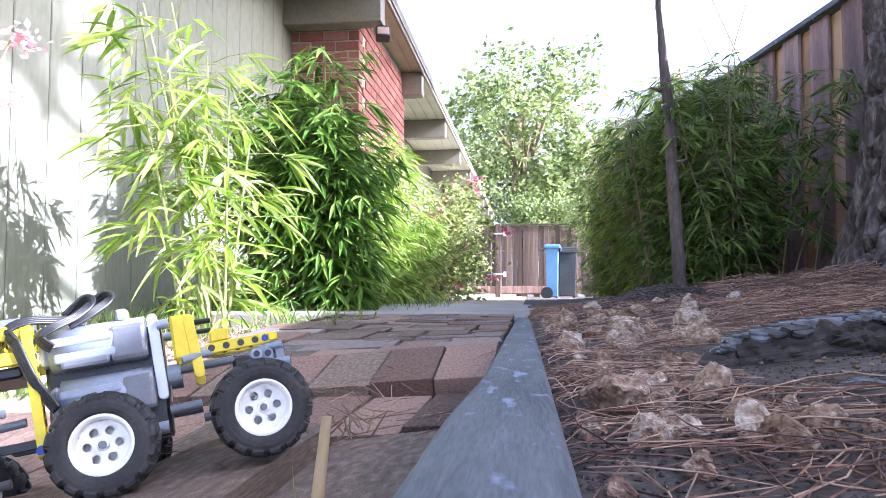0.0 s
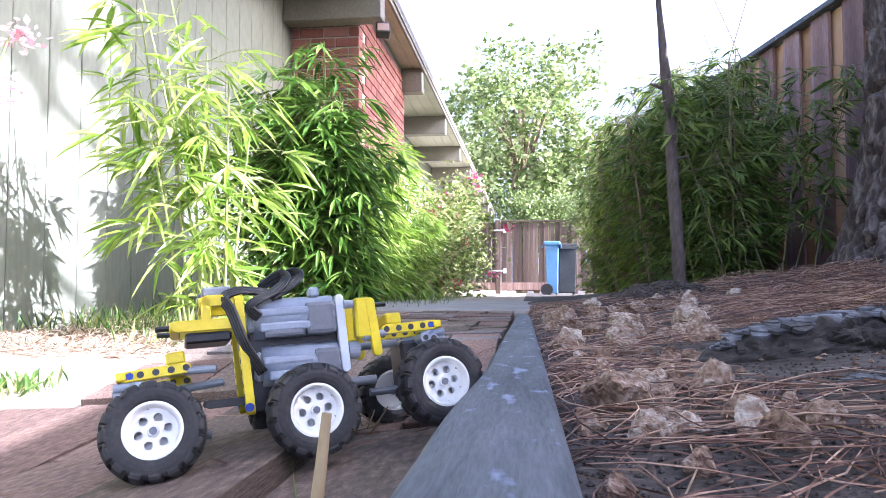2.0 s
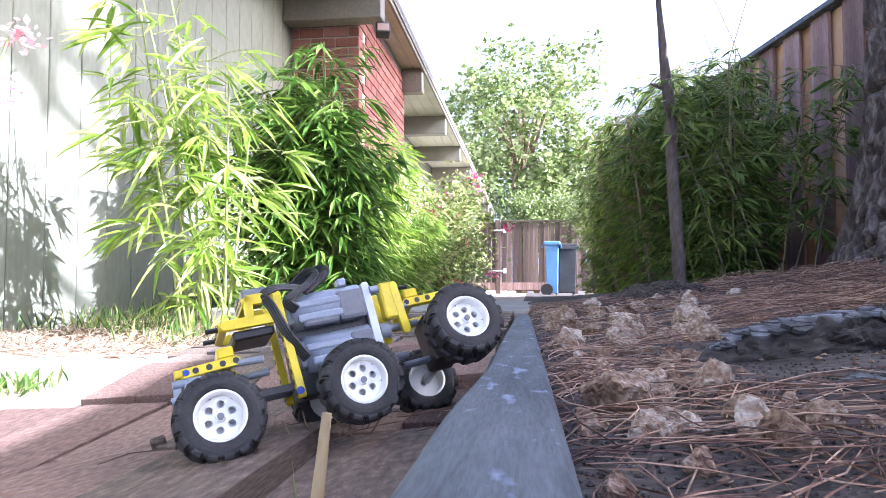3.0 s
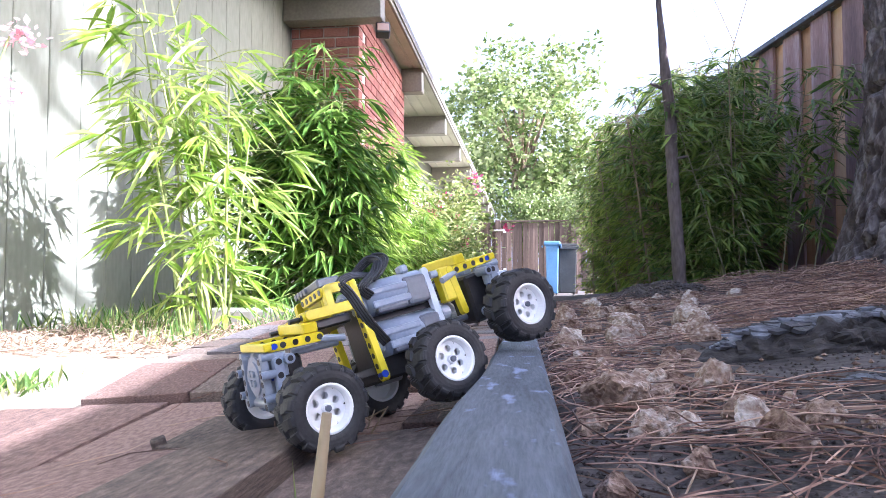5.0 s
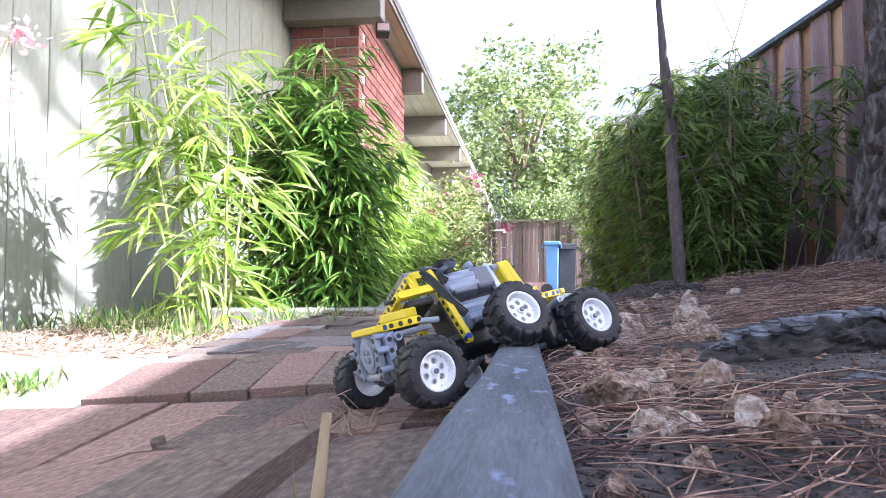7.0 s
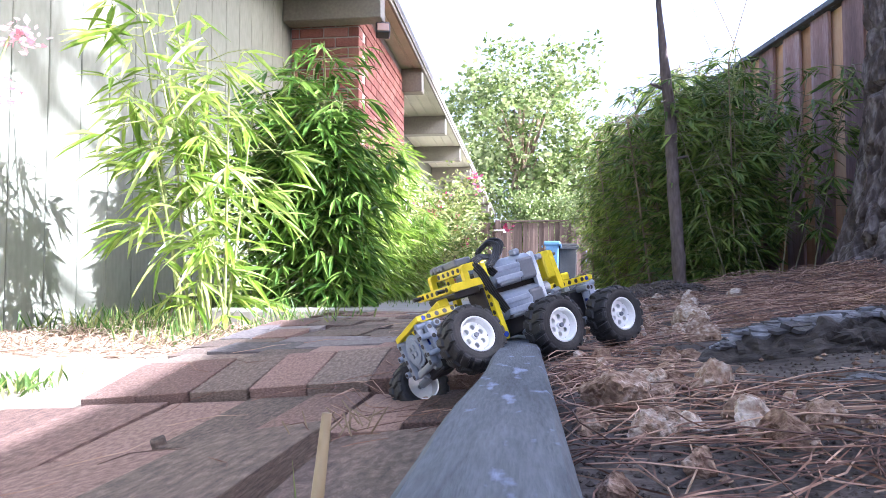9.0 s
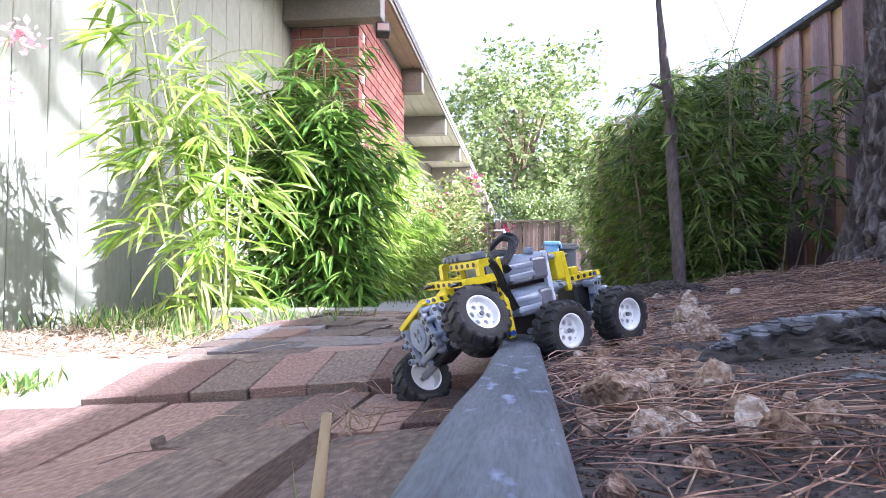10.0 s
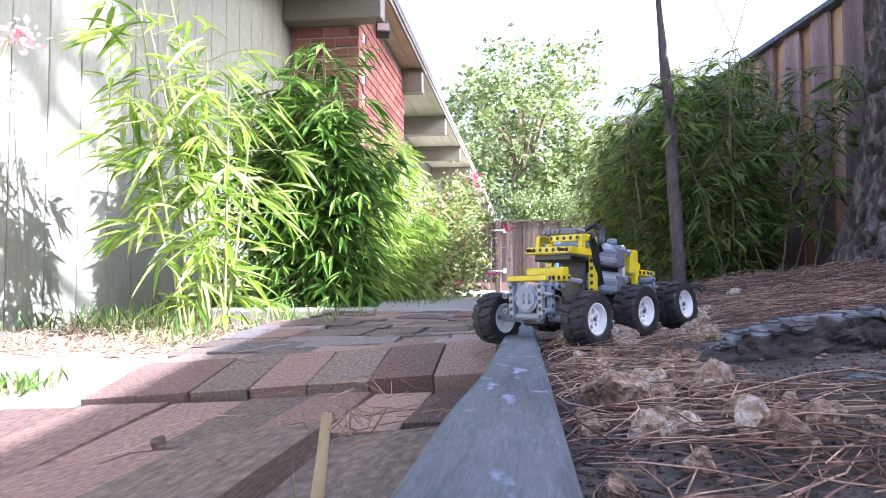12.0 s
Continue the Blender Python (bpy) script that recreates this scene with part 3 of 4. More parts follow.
# ---- pine: trunk with plated bark, flare and roots ----
pine = obj("pine_tree", None, label="big old pine trunk with deeply furrowed bark", category="tree")
PX, PY = 1.68, 2.85
seg, lev = 320, 260
tv, tf = [], []
for i in range(lev):
    z = -.1 + 4.2 * (i / (lev - 1)) ** 1.3
    for j in range(seg):
        a = 2 * math.pi * j / seg
        flare = math.exp(-max(z - .2, -.15) / .3) * (.75 + .25 * math.cos(a * 3 + .6))
        r = .305 - .01 * z + .3 * flare
        w = Vector((math.cos(a) * 4.6, math.sin(a) * 4.6, z * 3.4))
        warp = Vector((noise.noise(w * .8), noise.noise(w * .8 + Vector((9, 0, 0))), noise.noise(w * .7))) * .55
        d = noise.voronoi(w + warp)[0]
        fis = 1 - min(1, (d[1] - d[0]) * 4.2)
        r += .03 - .075 * fis + .016 * noise.noise(w * 2.5) + .009 * noise.noise(w * 6) + .006 * noise.noise(w * 15)
        tv.append((PX + r * math.cos(a), PY + r * math.sin(a), z))
for i in range(lev - 1):
    for j in range(seg):
        a, b = i * seg + j, i * seg + (j + 1) % seg
        tf.append((a, b, b + seg, a + seg))
tf.append(tuple(range((lev - 1) * seg, lev * seg)))
obj("trunk", mesh("trunk", tv, tf, M_BARK), pine)
for pts, rad in (([(.17, .745, .068), (.215, .785, .078), (.27, .785, .082), (.39, .83, .088), (.6, .95, .1), (1.0, 1.5, .12), (1.4, 2.4, .2)],
                  [.007, .028, .041, .048, .056, .08, .13]),
                 ([(.195, .535, .068), (.235, .55, .076), (.30, .565, .082), (.5, .63, .095), (.8, .9, .1), (1.05, 1.5, .12)], [.006, .015, .021, .032, .05, .06])):
    pts = [(x, y, z - .006) for x, y, z in pts]
    dense, dr = [], []
    for i in range(len(pts) - 1):
        for s in range(16):
            k = s / 16
            dense.append(Vector(pts[i]).lerp(Vector(pts[i + 1]), k))
            dr.append(rad[i] * (1 - k) + rad[i + 1] * k)
    v, f = tube(dense, dr, 72, .16, .95, 16)
    mid = [p for p in dense for _ in range(64)]
    out = []
    for p, c in zip(v, mid):
        q = Vector((p.x * .55, p.y, p.z)) * 30
        q += Vector((noise.noise(q * .5), noise.noise(q * .5 + Vector((7, 0, 0))), 0)) * .6
        d = noise.voronoi(q)[0]
        k = .97 - .16 * (1 - min(1, (d[1] - d[0]) * 3.2)) ** 1.3 + .07 * noise.noise(p * 150) + .12 * noise.noise(p * 60)
        out.append(c + (p - c) * k)
    v = out
    root = obj("root", mesh("root", v, f, M_ROOT), pine, label="thick surface root with grey plated bark")
    # thin scales of pale bark along its back
    rp = random.Random(len(dense))
    for n in range(90):
        i = 10 + int((len(dense) - 46) * rp.random())
        along = (dense[i + 1] - dense[i - 1]).normalized()
        across = along.cross(Vector((0, 0, 1))).normalized()
        a = rp.uniform(.95, 1.9)
        out_way = across * math.cos(a) + Vector((0, 0, 1)) * math.sin(a)
        side = along.cross(out_way)
        c = dense[i] + out_way * dr[i] * rp.uniform(.9, .97)
        ln, wd = dr[i] * rp.uniform(.2, .55), dr[i] * rp.uniform(.1, .26)
        rim = [c + along * ln * math.cos(q) * rp.uniform(.7, 1.15) + side * wd * math.sin(q) * rp.uniform(.7, 1.15) - out_way * (wd * math.sin(q)) ** 2 / dr[i] * .6
               for q in (2 * math.pi * j / 11 for j in range(11))]
        th = dr[i] * rp.uniform(.015, .05)
        pv = [p + out_way * th for p in rim] + [p - out_way * th * 2 for p in rim] + [c + out_way * th * 1.4]
        pf = [(j, (j + 1) % 11, 22) for j in range(11)] + [(j, j + 11, (j + 1) % 11 + 11, (j + 1) % 11) for j in range(11)]
        obj("bark_scale", mesh("bark_scale", pv, pf, M_PLATE), root)


np.random.seed(71)
lb, tufts = [], []
for i in range(26):
    a, z = i * 2.4, 3.42 + .1 * i
    e = np.array([PX + math.cos(a) * 1.5, PY + math.sin(a) * 1.7, z + .35 + .9 * max(0, math.cos(a) + .1)])
    s = np.array([PX, PY, z - .1])
    lb.append(tube([s, (s + e) / 2 + np.array([0, 0, .12]), e], [.06, .04, .015], 6))
    for k in range(58):
        tufts.append(s + (e - s) * np.random.uniform(.3, 1.05) + np.random.normal(size=3) * np.array([.2, .2, .12]))
obj("branches", mesh("branches", *joined(lb), M_BARK), pine)
tufts = np.repeat(np.array(tufts), 12, 0)
nd = np.random.normal(size=tufts.shape)
obj("crown", leaf_mesh("crown", tufts, nd, np.random.uniform(.14, .22, len(tufts)), np.full(len(tufts), .012), M_LEAFC), pine, kind="stuff")

# ---- trees behind the gate, and an unseen one that shades the wall ----
def tree(name, label, x, y, z0, h, crown_z, rx, rz, count, size, mat, seed, floor=None, ry=None):
    np.random.seed(seed)
    th = obj(name, None, label=label, category="tree")
    lists = [tube([(x, y, z0 - .2), (x + .1, y, z0 + h * .35), (x - .05, y, z0 + h * .8)], [.22, .17, .06], 9, .1, k=3)]
    cents = []
    for i in range(26):
        a, el = i * 2.4, np.random.uniform(-1, 1)
        c = np.array([x + rx * .75 * math.cos(a) * np.random.uniform(.2, 1), y + (ry or rx * .6) * math.sin(a), crown_z + rz * .8 * el])
        cents.append(c)
        s = np.array([x, y, z0 + h * (np.random.uniform(.64, .78) if floor else np.random.uniform(.3, .6))])
        lists.append(tube([s, (s + c) / 2 + np.array([0, 0, .2]), c], [.08, .05, .02], 5))
    v, f = joined(lists)
    obj("trunk", mesh("trunk", v, f, M_TWIG, True), th)
    cents = np.array(cents)
    sub = cents[np.random.randint(0, 26, 220)] + np.random.normal(size=(220, 3)) * np.array([rx, ry or rx, rz]) * .22
    pts = sub[np.random.randint(0, 220, count)] + np.random.normal(size=(count, 3)) * rx * .06
    # drop leaves below a plane along the sun's slope, keeping the lower wall sunlit
    if floor:
        pts = pts[pts[:, 2] > floor + .646 * (pts[:, 0] - x)]
    obj("crown", small_leaves("crown", pts, np.random.uniform(*size, len(pts)), mat), th, kind="stuff")
    return th


# out-of-view tree, added only to cast shade on the upper house wall
tree("broadleaf_tree", "unseen leafy tree added beyond the fence to shade the house wall", 6.0, -1.7, 0, 9.5, 6.9, 3.0, 2.0, 32000, (.22, .36), M_LEAFT, 67, 5.85, 6.6)
tree("broadleaf_tree", "tall airy sunlit broadleaf tree behind the gate", -.2, 25.5, -.3, 8.6, 5.3, 3.7, 3.2, 12000, (.14, .3), M_LEAFT, 66)
tree("broadleaf_tree", "green broadleaf tree behind the fence", 2.2, 25.0, -.3, 5, 4.0, 1.7, 2.2, 8000, (.12, .22), M_LEAFT, 62)
tree("broadleaf_tree", "green tree beside the house roof", -3.5, 31.0, -.3, 7, 4.6, 3.0, 3.2, 8000, (.14, .28), M_LEAFT, 63)
shrub("round_bush", "bright green feathery bush above the gate", (.3, 21.5, 2.0), (1.3, .9, .95), 9000, (.07, .14), M_LEAFT, 64, limbs=16, trunk=.06)
shrub("round_bush", "dusty olive bush behind the hedge", (1.9, 17.0, 2.0), (.9, 1.0, 1.3), 5000, (.06, .12), M_LEAFT, 65, limbs=14, trunk=.05)


# ---- rocks, needles, twigs and grass ----
def rock(x, y, s, seed, flat=.7, turn=0.0):
    rs = random.Random(seed)
    bm = bmesh.new()
    bmesh.ops.create_icosphere(bm, subdivisions=4, radius=1)
    off = Vector((seed * 3.1, seed * 1.7, 0))
    cuts = [(Vector((rs.uniform(-1, 1), rs.uniform(-1, 1), rs.uniform(-.3, 1))).normalized(), rs.uniform(.45, .8)) for _ in range(9)]
    for v in bm.verts:
        for n, d in cuts:
            k = v.co.dot(n) - d
            if k > 0:
                v.co -= n * k * .9
        v.co *= 1 + .16 * noise.noise(v.co * 2 + off) + .09 * noise.noise(v.co * 6 + off) + .09 * noise.noise(v.co * 15 + off)
        v.co = Vector((v.co.x * s * 1.3, v.co.y * s * 1.1, v.co.z * s * flat * 1.3))
    ob = part("rock", bm, M_ROCK, None, m=pose(x, y, land_z(x, y) + s * flat * .6, rs.uniform(-15, 15), rs.uniform(-15, 15), turn))
    return tagged(ob, "rough pale tan crumbly rock among pine needles", "rock", "rocks beside the edging")


for i, (x, y, s) in enumerate(((0.069, 0.551, 0.024), (0.074, 0.445, 0.015), (0.144, 0.572, 0.017), (0.128, 0.610, 0.014), (0.137, 0.417, 0.010), (0.087, 0.368, 0.009),
                               (0.041, 0.342, 0.010), (0.043, 0.500, 0.009), (0.100, 0.461, 0.011), (0.151, 0.776, 0.012), (0.177, 0.783, 0.014), (0.129, 1.020, 0.024),
                               (0.069, 1.150, 0.019), (0.100, 0.625, 0.017), (0.124, 1.345, 0.021), (0.161, 1.104, 0.017), (0.163, 0.537, 0.008), (0.179, 0.506, 0.007),
                               (0.135, 0.484, 0.007), (0.195, 0.427, 0.006), (0.044, 0.655, 0.009), (0.066, 0.868, 0.010), (0.109, 0.620, 0.012), (0.089, 1.687, 0.023),
                               (0.179, 1.790, 0.026), (0.233, 1.683, 0.023), (0.048, 1.447, 0.016), (0.230, 1.358, 0.016), (0.245, 1.182, 0.016), (0.355, 1.446, 0.017))):
    rock(x, y, s, 100 + i, random.Random(i).uniform(.55, .9), i * 47)
more = random.Random(55)
for i in range(24):
    rock(more.uniform(.035, .2), more.uniform(.4, .8), more.uniform(.006, .014), 300 + i, more.uniform(.6, 1.0), i * 53)
for i in range(44):
    y = more.uniform(.95, 2.2)
    rock(more.uniform(.05, .25 + .35 * (y - 1)), y, more.uniform(.013, .027), 200 + i, more.uniform(.5, .9), i * 71)
rs = random.Random(77)
gv2 = []
for i in range(900):
    x, y = rs.uniform(.03, .75), rs.uniform(.3, 2.4)
    s = rs.uniform(.0015, .006)
    z = land_z(x, y)
    c = Vector((x, y, z + s * .4))
    q = [c + Vector((rs.uniform(.6, 1.2) * a * s, rs.uniform(.6, 1.2) * b * s, rs.uniform(.5, 1) * d * s)) for a, b, d in ((1, 0, 0), (0, 1, 0), (-1, 0, 0), (0, -1, 0), (0, 0, 1), (0, 0, -1))]
    gv2.append((q, [(0, 1, 4), (1, 2, 4), (2, 3, 4), (3, 0, 4), (1, 0, 5), (2, 1, 5), (3, 2, 5), (0, 3, 5)]))
v, f = joined(gv2)
obj("gravel", mesh("gravel", v, f, M_ROCK), label="small crumbs of rock strewn over the soil", category="gravel", kind="stuff")


cv = []
for i in range(6000):
    y = .27 + 1.6 * rs.random() ** 1.6
    x = rs.uniform(.02, .1 + .55 * y)
    s = rs.uniform(.0007, .0024)
    c = Vector((x, y, land_z(x, y) + s * .3))
    q = [c + Vector((rs.uniform(.6, 1.3) * a * s, rs.uniform(.6, 1.3) * b * s, rs.uniform(.5, 1) * d * s)) for a, b, d in ((1, 0, 0), (0, 1, 0), (-1, 0, 0), (0, -1, 0), (0, 0, 1), (0, 0, -1))]
    cv.append((q, [(0, 1, 4), (1, 2, 4), (2, 3, 4), (3, 0, 4), (1, 0, 5), (2, 1, 5), (3, 2, 5), (0, 3, 5)]))
for i in range(2600):
    a, d = rs.uniform(0, 6.28), .34 * rs.random() ** .7
    x, y = .44 + d * math.cos(a), 2.43 + d * math.sin(a)
    s = rs.uniform(.002, .009)
    c = Vector((x, y, land_z(x, y) + s * .3))
    q = [c + Vector((rs.uniform(.6, 1.3) * a * s, rs.uniform(.6, 1.3) * b * s, rs.uniform(.5, 1) * d * s)) for a, b, d in ((1, 0, 0), (0, 1, 0), (-1, 0, 0), (0, -1, 0), (0, 0, 1), (0, 0, -1))]
    cv.append((q, [(0, 1, 4), (1, 2, 4), (2, 3, 4), (3, 0, 4), (1, 0, 5), (2, 1, 5), (3, 2, 5), (0, 3, 5)]))
v, f = joined(cv)
obj("soil_crumbs", mesh("soil_crumbs", v, f, M_SOIL), label="dark crumbs of soil strewn over the bank", category="soil", kind="stuff")


def needle_bed(name, n, region, zf, mat, length, rad, seed, label, lift=.02):
    """Thin bent needles lying over one another; region gives a point or None."""
    rs = random.Random(seed)
    lists = []
    while len(lists) < n:
        p = region(rs)
        if p is None:
            continue
        x, y = p
        a, l = rs.gauss(.4, 1.1), rs.uniform(*length)
        dx, dy, bend = math.cos(a) * l / 2, math.sin(a) * l / 2, rs.gauss(0, .11) * l
        up = lift * rs.random() ** 2
        pts = []
        for k in (-1, -.4, .2, 1):
            px_, py_ = x + dx * k - dy / l * bend * (1 - k * k) * 2, y + dy * k + dx / l * bend * (1 - k * k) * 2
            pts.append((px_, py_, zf(px_, py_) + .002 + up * (1 - .5 * k * k) + rs.uniform(0, .003)))
        lists.append(tube(pts, [rad * .8, rad, rad, rad * .4], 3))
    v, f = joined(lists)
    return obj(name, mesh(name, v, f, mat), label=label, category="pine needles", kind="stuff")


def right_bank(rs):
    y = .52 + 2.65 * rs.random() ** 1.3
    x = rs.uniform(.02, .12 + y * .6)
    if y < 1.15 and noise.noise(Vector((x * 9, y * 6, 7))) < .12 and rs.random() < (.92 if y < .62 else .75):
        return None
    if 1.0 < y < 2.0 and x < .1 + .2 * y and rs.random() < .6:
        return None
    if x > .15 and .47 < y < .95 or math.hypot(x - .46, y - 2.45) < .2:
        return None
    return x, y


needle_bed("pine_needles", 300, lambda rs: (rs.uniform(.02, .4), rs.uniform(.3, .56)), land_z, M_NEEDLE, (.06, .16), .0006, 25, "few rust-brown pine needles on bare soil", .01)
needle_bed("pine_needles", 4000, right_bank, land_z, M_NEEDLE, (.07, .18), .00065, 5, "rust-brown dry pine needles strewn over the bank", .014)
needle_bed("pine_needles", 2600, lambda rs: (rs.uniform(.64, 1.7), rs.uniform(1.1, 2.9)), land_z, M_NEEDLE, (.1, .2), .0011, 15, "drift of brown pine needles under the pine", .03)


def seam(rs):
    if rs.random() < .6:
        return rs.gauss(-.13, .08), rs.gauss(.86, .07)
    return rs.uniform(-.6, -.05), rs.uniform(.5, 2.2)


needle_bed("fallen_needles", 80, seam, lambda x, y: path_z(x, y) + (.003 if x < -.21 or y > 1 else -.02), M_NEEDLE, (.05, .13), .0007, 6, "scattered straw-coloured needles on the bricks", .01)
needle_bed("leaf_litter", 3200, lambda rs: (rs.uniform(-1.8, -.8), rs.uniform(1.7, 3.0)), land_z, M_LITTER, (.02, .09), .0014, 7, "sunlit dry leaf litter and stalks below the bamboo", .05)


def blades(name, n, region, mat, size, seed, label, wide=.05):
    rs = random.Random(seed)
    np.random.seed(seed)
    b, w, l = [], [], []
    for _ in range(n):
        x, y = region(rs)
        b.append((x, y, land_z(x, y)))
        w.append((rs.gauss(0, .35), rs.gauss(0, .35), 1))
        l.append(rs.uniform(*size))
    l = np.array(l)
    return obj(name, leaf_mesh(name, np.array(b), np.array(w), l, l * wide, mat, .25, .15), label=label, category="grass", kind="stuff")


blades("grass", 380, lambda rs: (rs.uniform(-1.2, -.5), rs.uniform(1.9, 2.5)), M_GRASS, (.05, .14), 8, "green grass tufts below the bamboo")
blades("grass", 900, lambda rs: (rs.uniform(-1.8, -1.2), rs.uniform(2.2, 3.6)), M_GRASS, (.06, .18), 9, "sunlit weeds at the foot of the wall", .04)
blades("weeds", 120, lambda rs: (rs.gauss(-.93, .05), rs.gauss(1.15, .06)), M_GRASS, (.02, .06), 10, "small sunlit weeds beside the path", .2)
blades("grass", 420, lambda rs: (rs.uniform(-.75, -.4), rs.uniform(2.3, 4.5)), M_GRASS, (.03, .09), 18, "green grass edging the path")

# flowering stem by the wall
bloom = obj("garden_flower", None, label="slender stem with pale pink sunlit blooms by the wall", category="flower")
fx, fy = -1.215, 1.455
v, f = tube([(fx - .03, fy, land_z(fx - .03, fy) - .02), (fx - .035, fy, .3), (fx - .02, fy, .6), (fx + .01, fy + .02, .735)], [.005, .004, .003, .002], 6)
obj("stem", mesh("stem", v, f, M_STEM, True), bloom)
np.random.seed(91)
for p, n in (((fx + .035, fy + .03, .735), 60), ((fx - .005, fy + .02, .59), 40)):
    pts = np.array(p) + np.random.normal(size=(n, 3)) * np.array([.018, .018, .015])
    obj("bloom", small_leaves("bloom", pts, np.random.uniform(.018, .03, n), M_BLOOM), bloom, kind="stuff")

# dry stalk and a green blade close to the lens
stalk = obj("dry_stalk", None, label="blurred straw-coloured stalk growing between the bricks", category="grass")
v, f = tube([(-.124, .392, -.03), (-.121, .392, .02), (-.1145, .392, .080)], [.0046, .0042, .003], 8)
obj("stem", mesh("stem", v, f, M_STRAW, True), stalk)
obj("blade", leaf_mesh("blade", np.array([(-.130, .40, -.01), (-.128, .39, -.02)]), np.array([(-.12, .0, 1.), (-.15, .02, 1)]), np.array([.065, .05]), np.array([.005, .004]), M_GRASS, .02), stalk)
# twig caught in the joint
tl = []
for i in range(16):
    x, y = rs.gauss(-.185, .018), rs.gauss(.70, .035)
    a = rs.uniform(0, 6.28)
    tl.append(tube([(x, y, path_z(x, y) - .008), (x + .02 * math.cos(a), y + .02 * math.sin(a), path_z(x, y) + .02 * rs.random())], [.0011, .0007], 4))
v, f = joined(tl)
obj("dry_twig", mesh("dry_twig", v, f, M_TWIG), label="small grey dry twig caught in a brick joint", category="twig", kind="stuff")


# ---- toy truck ----
HALF, WHEEL_R = .083, .040
REAR_X, FRONT_X = -.132, .114
PIV_F, PIV_R = Vector((.06, 0, .02)), Vector((-.06, 0, .02))


def lathe(bm, profile, seg, axis_y=True):
    rings = []
    for y, r in profile:
        rings.append([bm.verts.new((r * math.cos(2 * math.pi * j / seg), y, r * math.sin(2 * math.pi * j / seg))) for j in range(seg)])
    for a, b in zip(rings, rings[1:]):
        for j in range(seg):
            bm.faces.new((a[j], a[(j + 1) % seg], b[(j + 1) % seg], b[j]))
    return bm


def tyre_mesh():
    """One rubber tyre: two rows of slanted lugs that run down over the shoulders."""
    bm = bmesh.new()
    seg = 192
    prof = [(.0165, .0215), (.0182, .0235), (.0190, .0265), (.0191, .0300), (.0186, .0325), (.0183, .0327), (.0176, .0350), (.0160, .0366), (.0155, .0369),
            (.0110, .0376), (.0060, .0379), (.0024, .0380), (.0012, .0380)]
    line = [(-y, r) for y, r in prof] + [(y, r) for y, r in reversed(prof)]
    rings = []
    for y, r in line:
        ring = []
        for j in range(seg):
            a = 2 * math.pi * j / seg
            u = (16 * j / seg + (.25 if y > 0 else -.25) + abs(y) * 20 * (1 if abs(y) > .012 else .8)) % 1
            lug = r > .0326 and abs(y) > .0015 and .0 <= u < .64
            rr = r + (.0016 if lug else -.0012 if r > .0326 else 0)
            ring.append(bm.verts.new((rr * math.cos(a), y * (1.03 if lug and abs(y) > .016 else 1), rr * math.sin(a))))
        rings.append(ring)
    rings.append(rings[0])
    for p, q in zip(rings, rings[1:]):
        for j in range(seg):
            bm.faces.new((p[j], p[(j + 1) % seg], q[(j + 1) % seg], q[j]))
    bmesh.ops.recalc_face_normals(bm, faces=bm.faces[:])
    me = bpy.data.meshes.new("tyre")
    bm.to_mesh(me)
    bm.free()
    me.materials.append(M_RUBBER)
    return me


def rim_mesh():
    """Deep white dish with six round holes round a hub."""
    bm = bmesh.new()
    Y0, RO, RI = -.0085, .0182, .0042
    for k in range(6):
        a0 = k * math.pi / 3
        hc = Vector((.0110 * math.cos(a0), 0, .0110 * math.sin(a0)))
        inner, outer, back = [], [], []
        for j in range(28):
            b = 2 * math.pi * j / 28
            d = Vector((math.cos(b), 0, math.sin(b)))
            t = 0.0
            while t < .03:
                p = hc + d * t
                ang = (math.atan2(p.z, p.x) - a0 + math.pi) % (2 * math.pi) - math.pi
                r = math.hypot(p.x, p.z)
                if abs(ang) > math.pi / 6 or r > RO or r < RI:
                    break
                t += .0002
            p = hc + d * max(t - .0001, .0034)
            outer.append(bm.verts.new((p.x, Y0, p.z)))
            q = hc + d * .0033
            inner.append(bm.verts.new((q.x, Y0, q.z)))
            back.append(bm.verts.new((q.x, Y0 + .006, q.z)))
        for j in range(28):
            n = (j + 1) % 28
            bm.faces.new((outer[j], outer[n], inner[n], inner[j]))
            bm.faces.new((inner[j], inner[n], back[n], back[j]))
    lathe(bm, [(Y0, RO - .0002), (-.0160, .0192), (-.0175, .0205), (-.0172, .0222), (-.015, .0222), (.0172, .0222), (.0172, .020), (.002, .0185), (.002, .004)], 40)
    lathe(bm, [(.006, .0045), (Y0 - .001, .0045), (Y0 - .0035, .0040), (Y0 - .0035, .0026), (Y0 + .004, .0026)], 20)
    bm.normal_update()
    me = bpy.data.meshes.new("rim")
    bm.to_mesh(me)
    bm.free()
    me.materials.append(M_WHITE)
    return me


TYRE, RIM = tyre_mesh(), rim_mesh()
truck = obj("toy_truck", None, label="six-wheeled toy truck of yellow and grey plastic building beams", category="toy truck")
wheels = []
for unit, x in (("rear", REAR_X), ("middle", 0.0), ("front", FRONT_X)):
    for side in (-1, 1):
        w = obj("wheel", None, truck, label="chunky black rubber tyre on a white six-hole rim")
        obj("tyre", TYRE, w)
        obj("rim", RIM, w, pose(0, 0, 0, 0, 0, 0 if side < 0 else 180), "white plastic rim with six holes")
        part("axle_end", rod(bmesh.new(), (0, -.0145 * 1, 0), (0, .03, 0), .0030, seg=8) if side < 0 else rod(bmesh.new(), (0, .0145, 0), (0, -.03, 0), .0030, seg=8), M_DGREY, w, "grey axle end")
        wheels.append((w, unit, Vector((x, side * HALF, 0))))


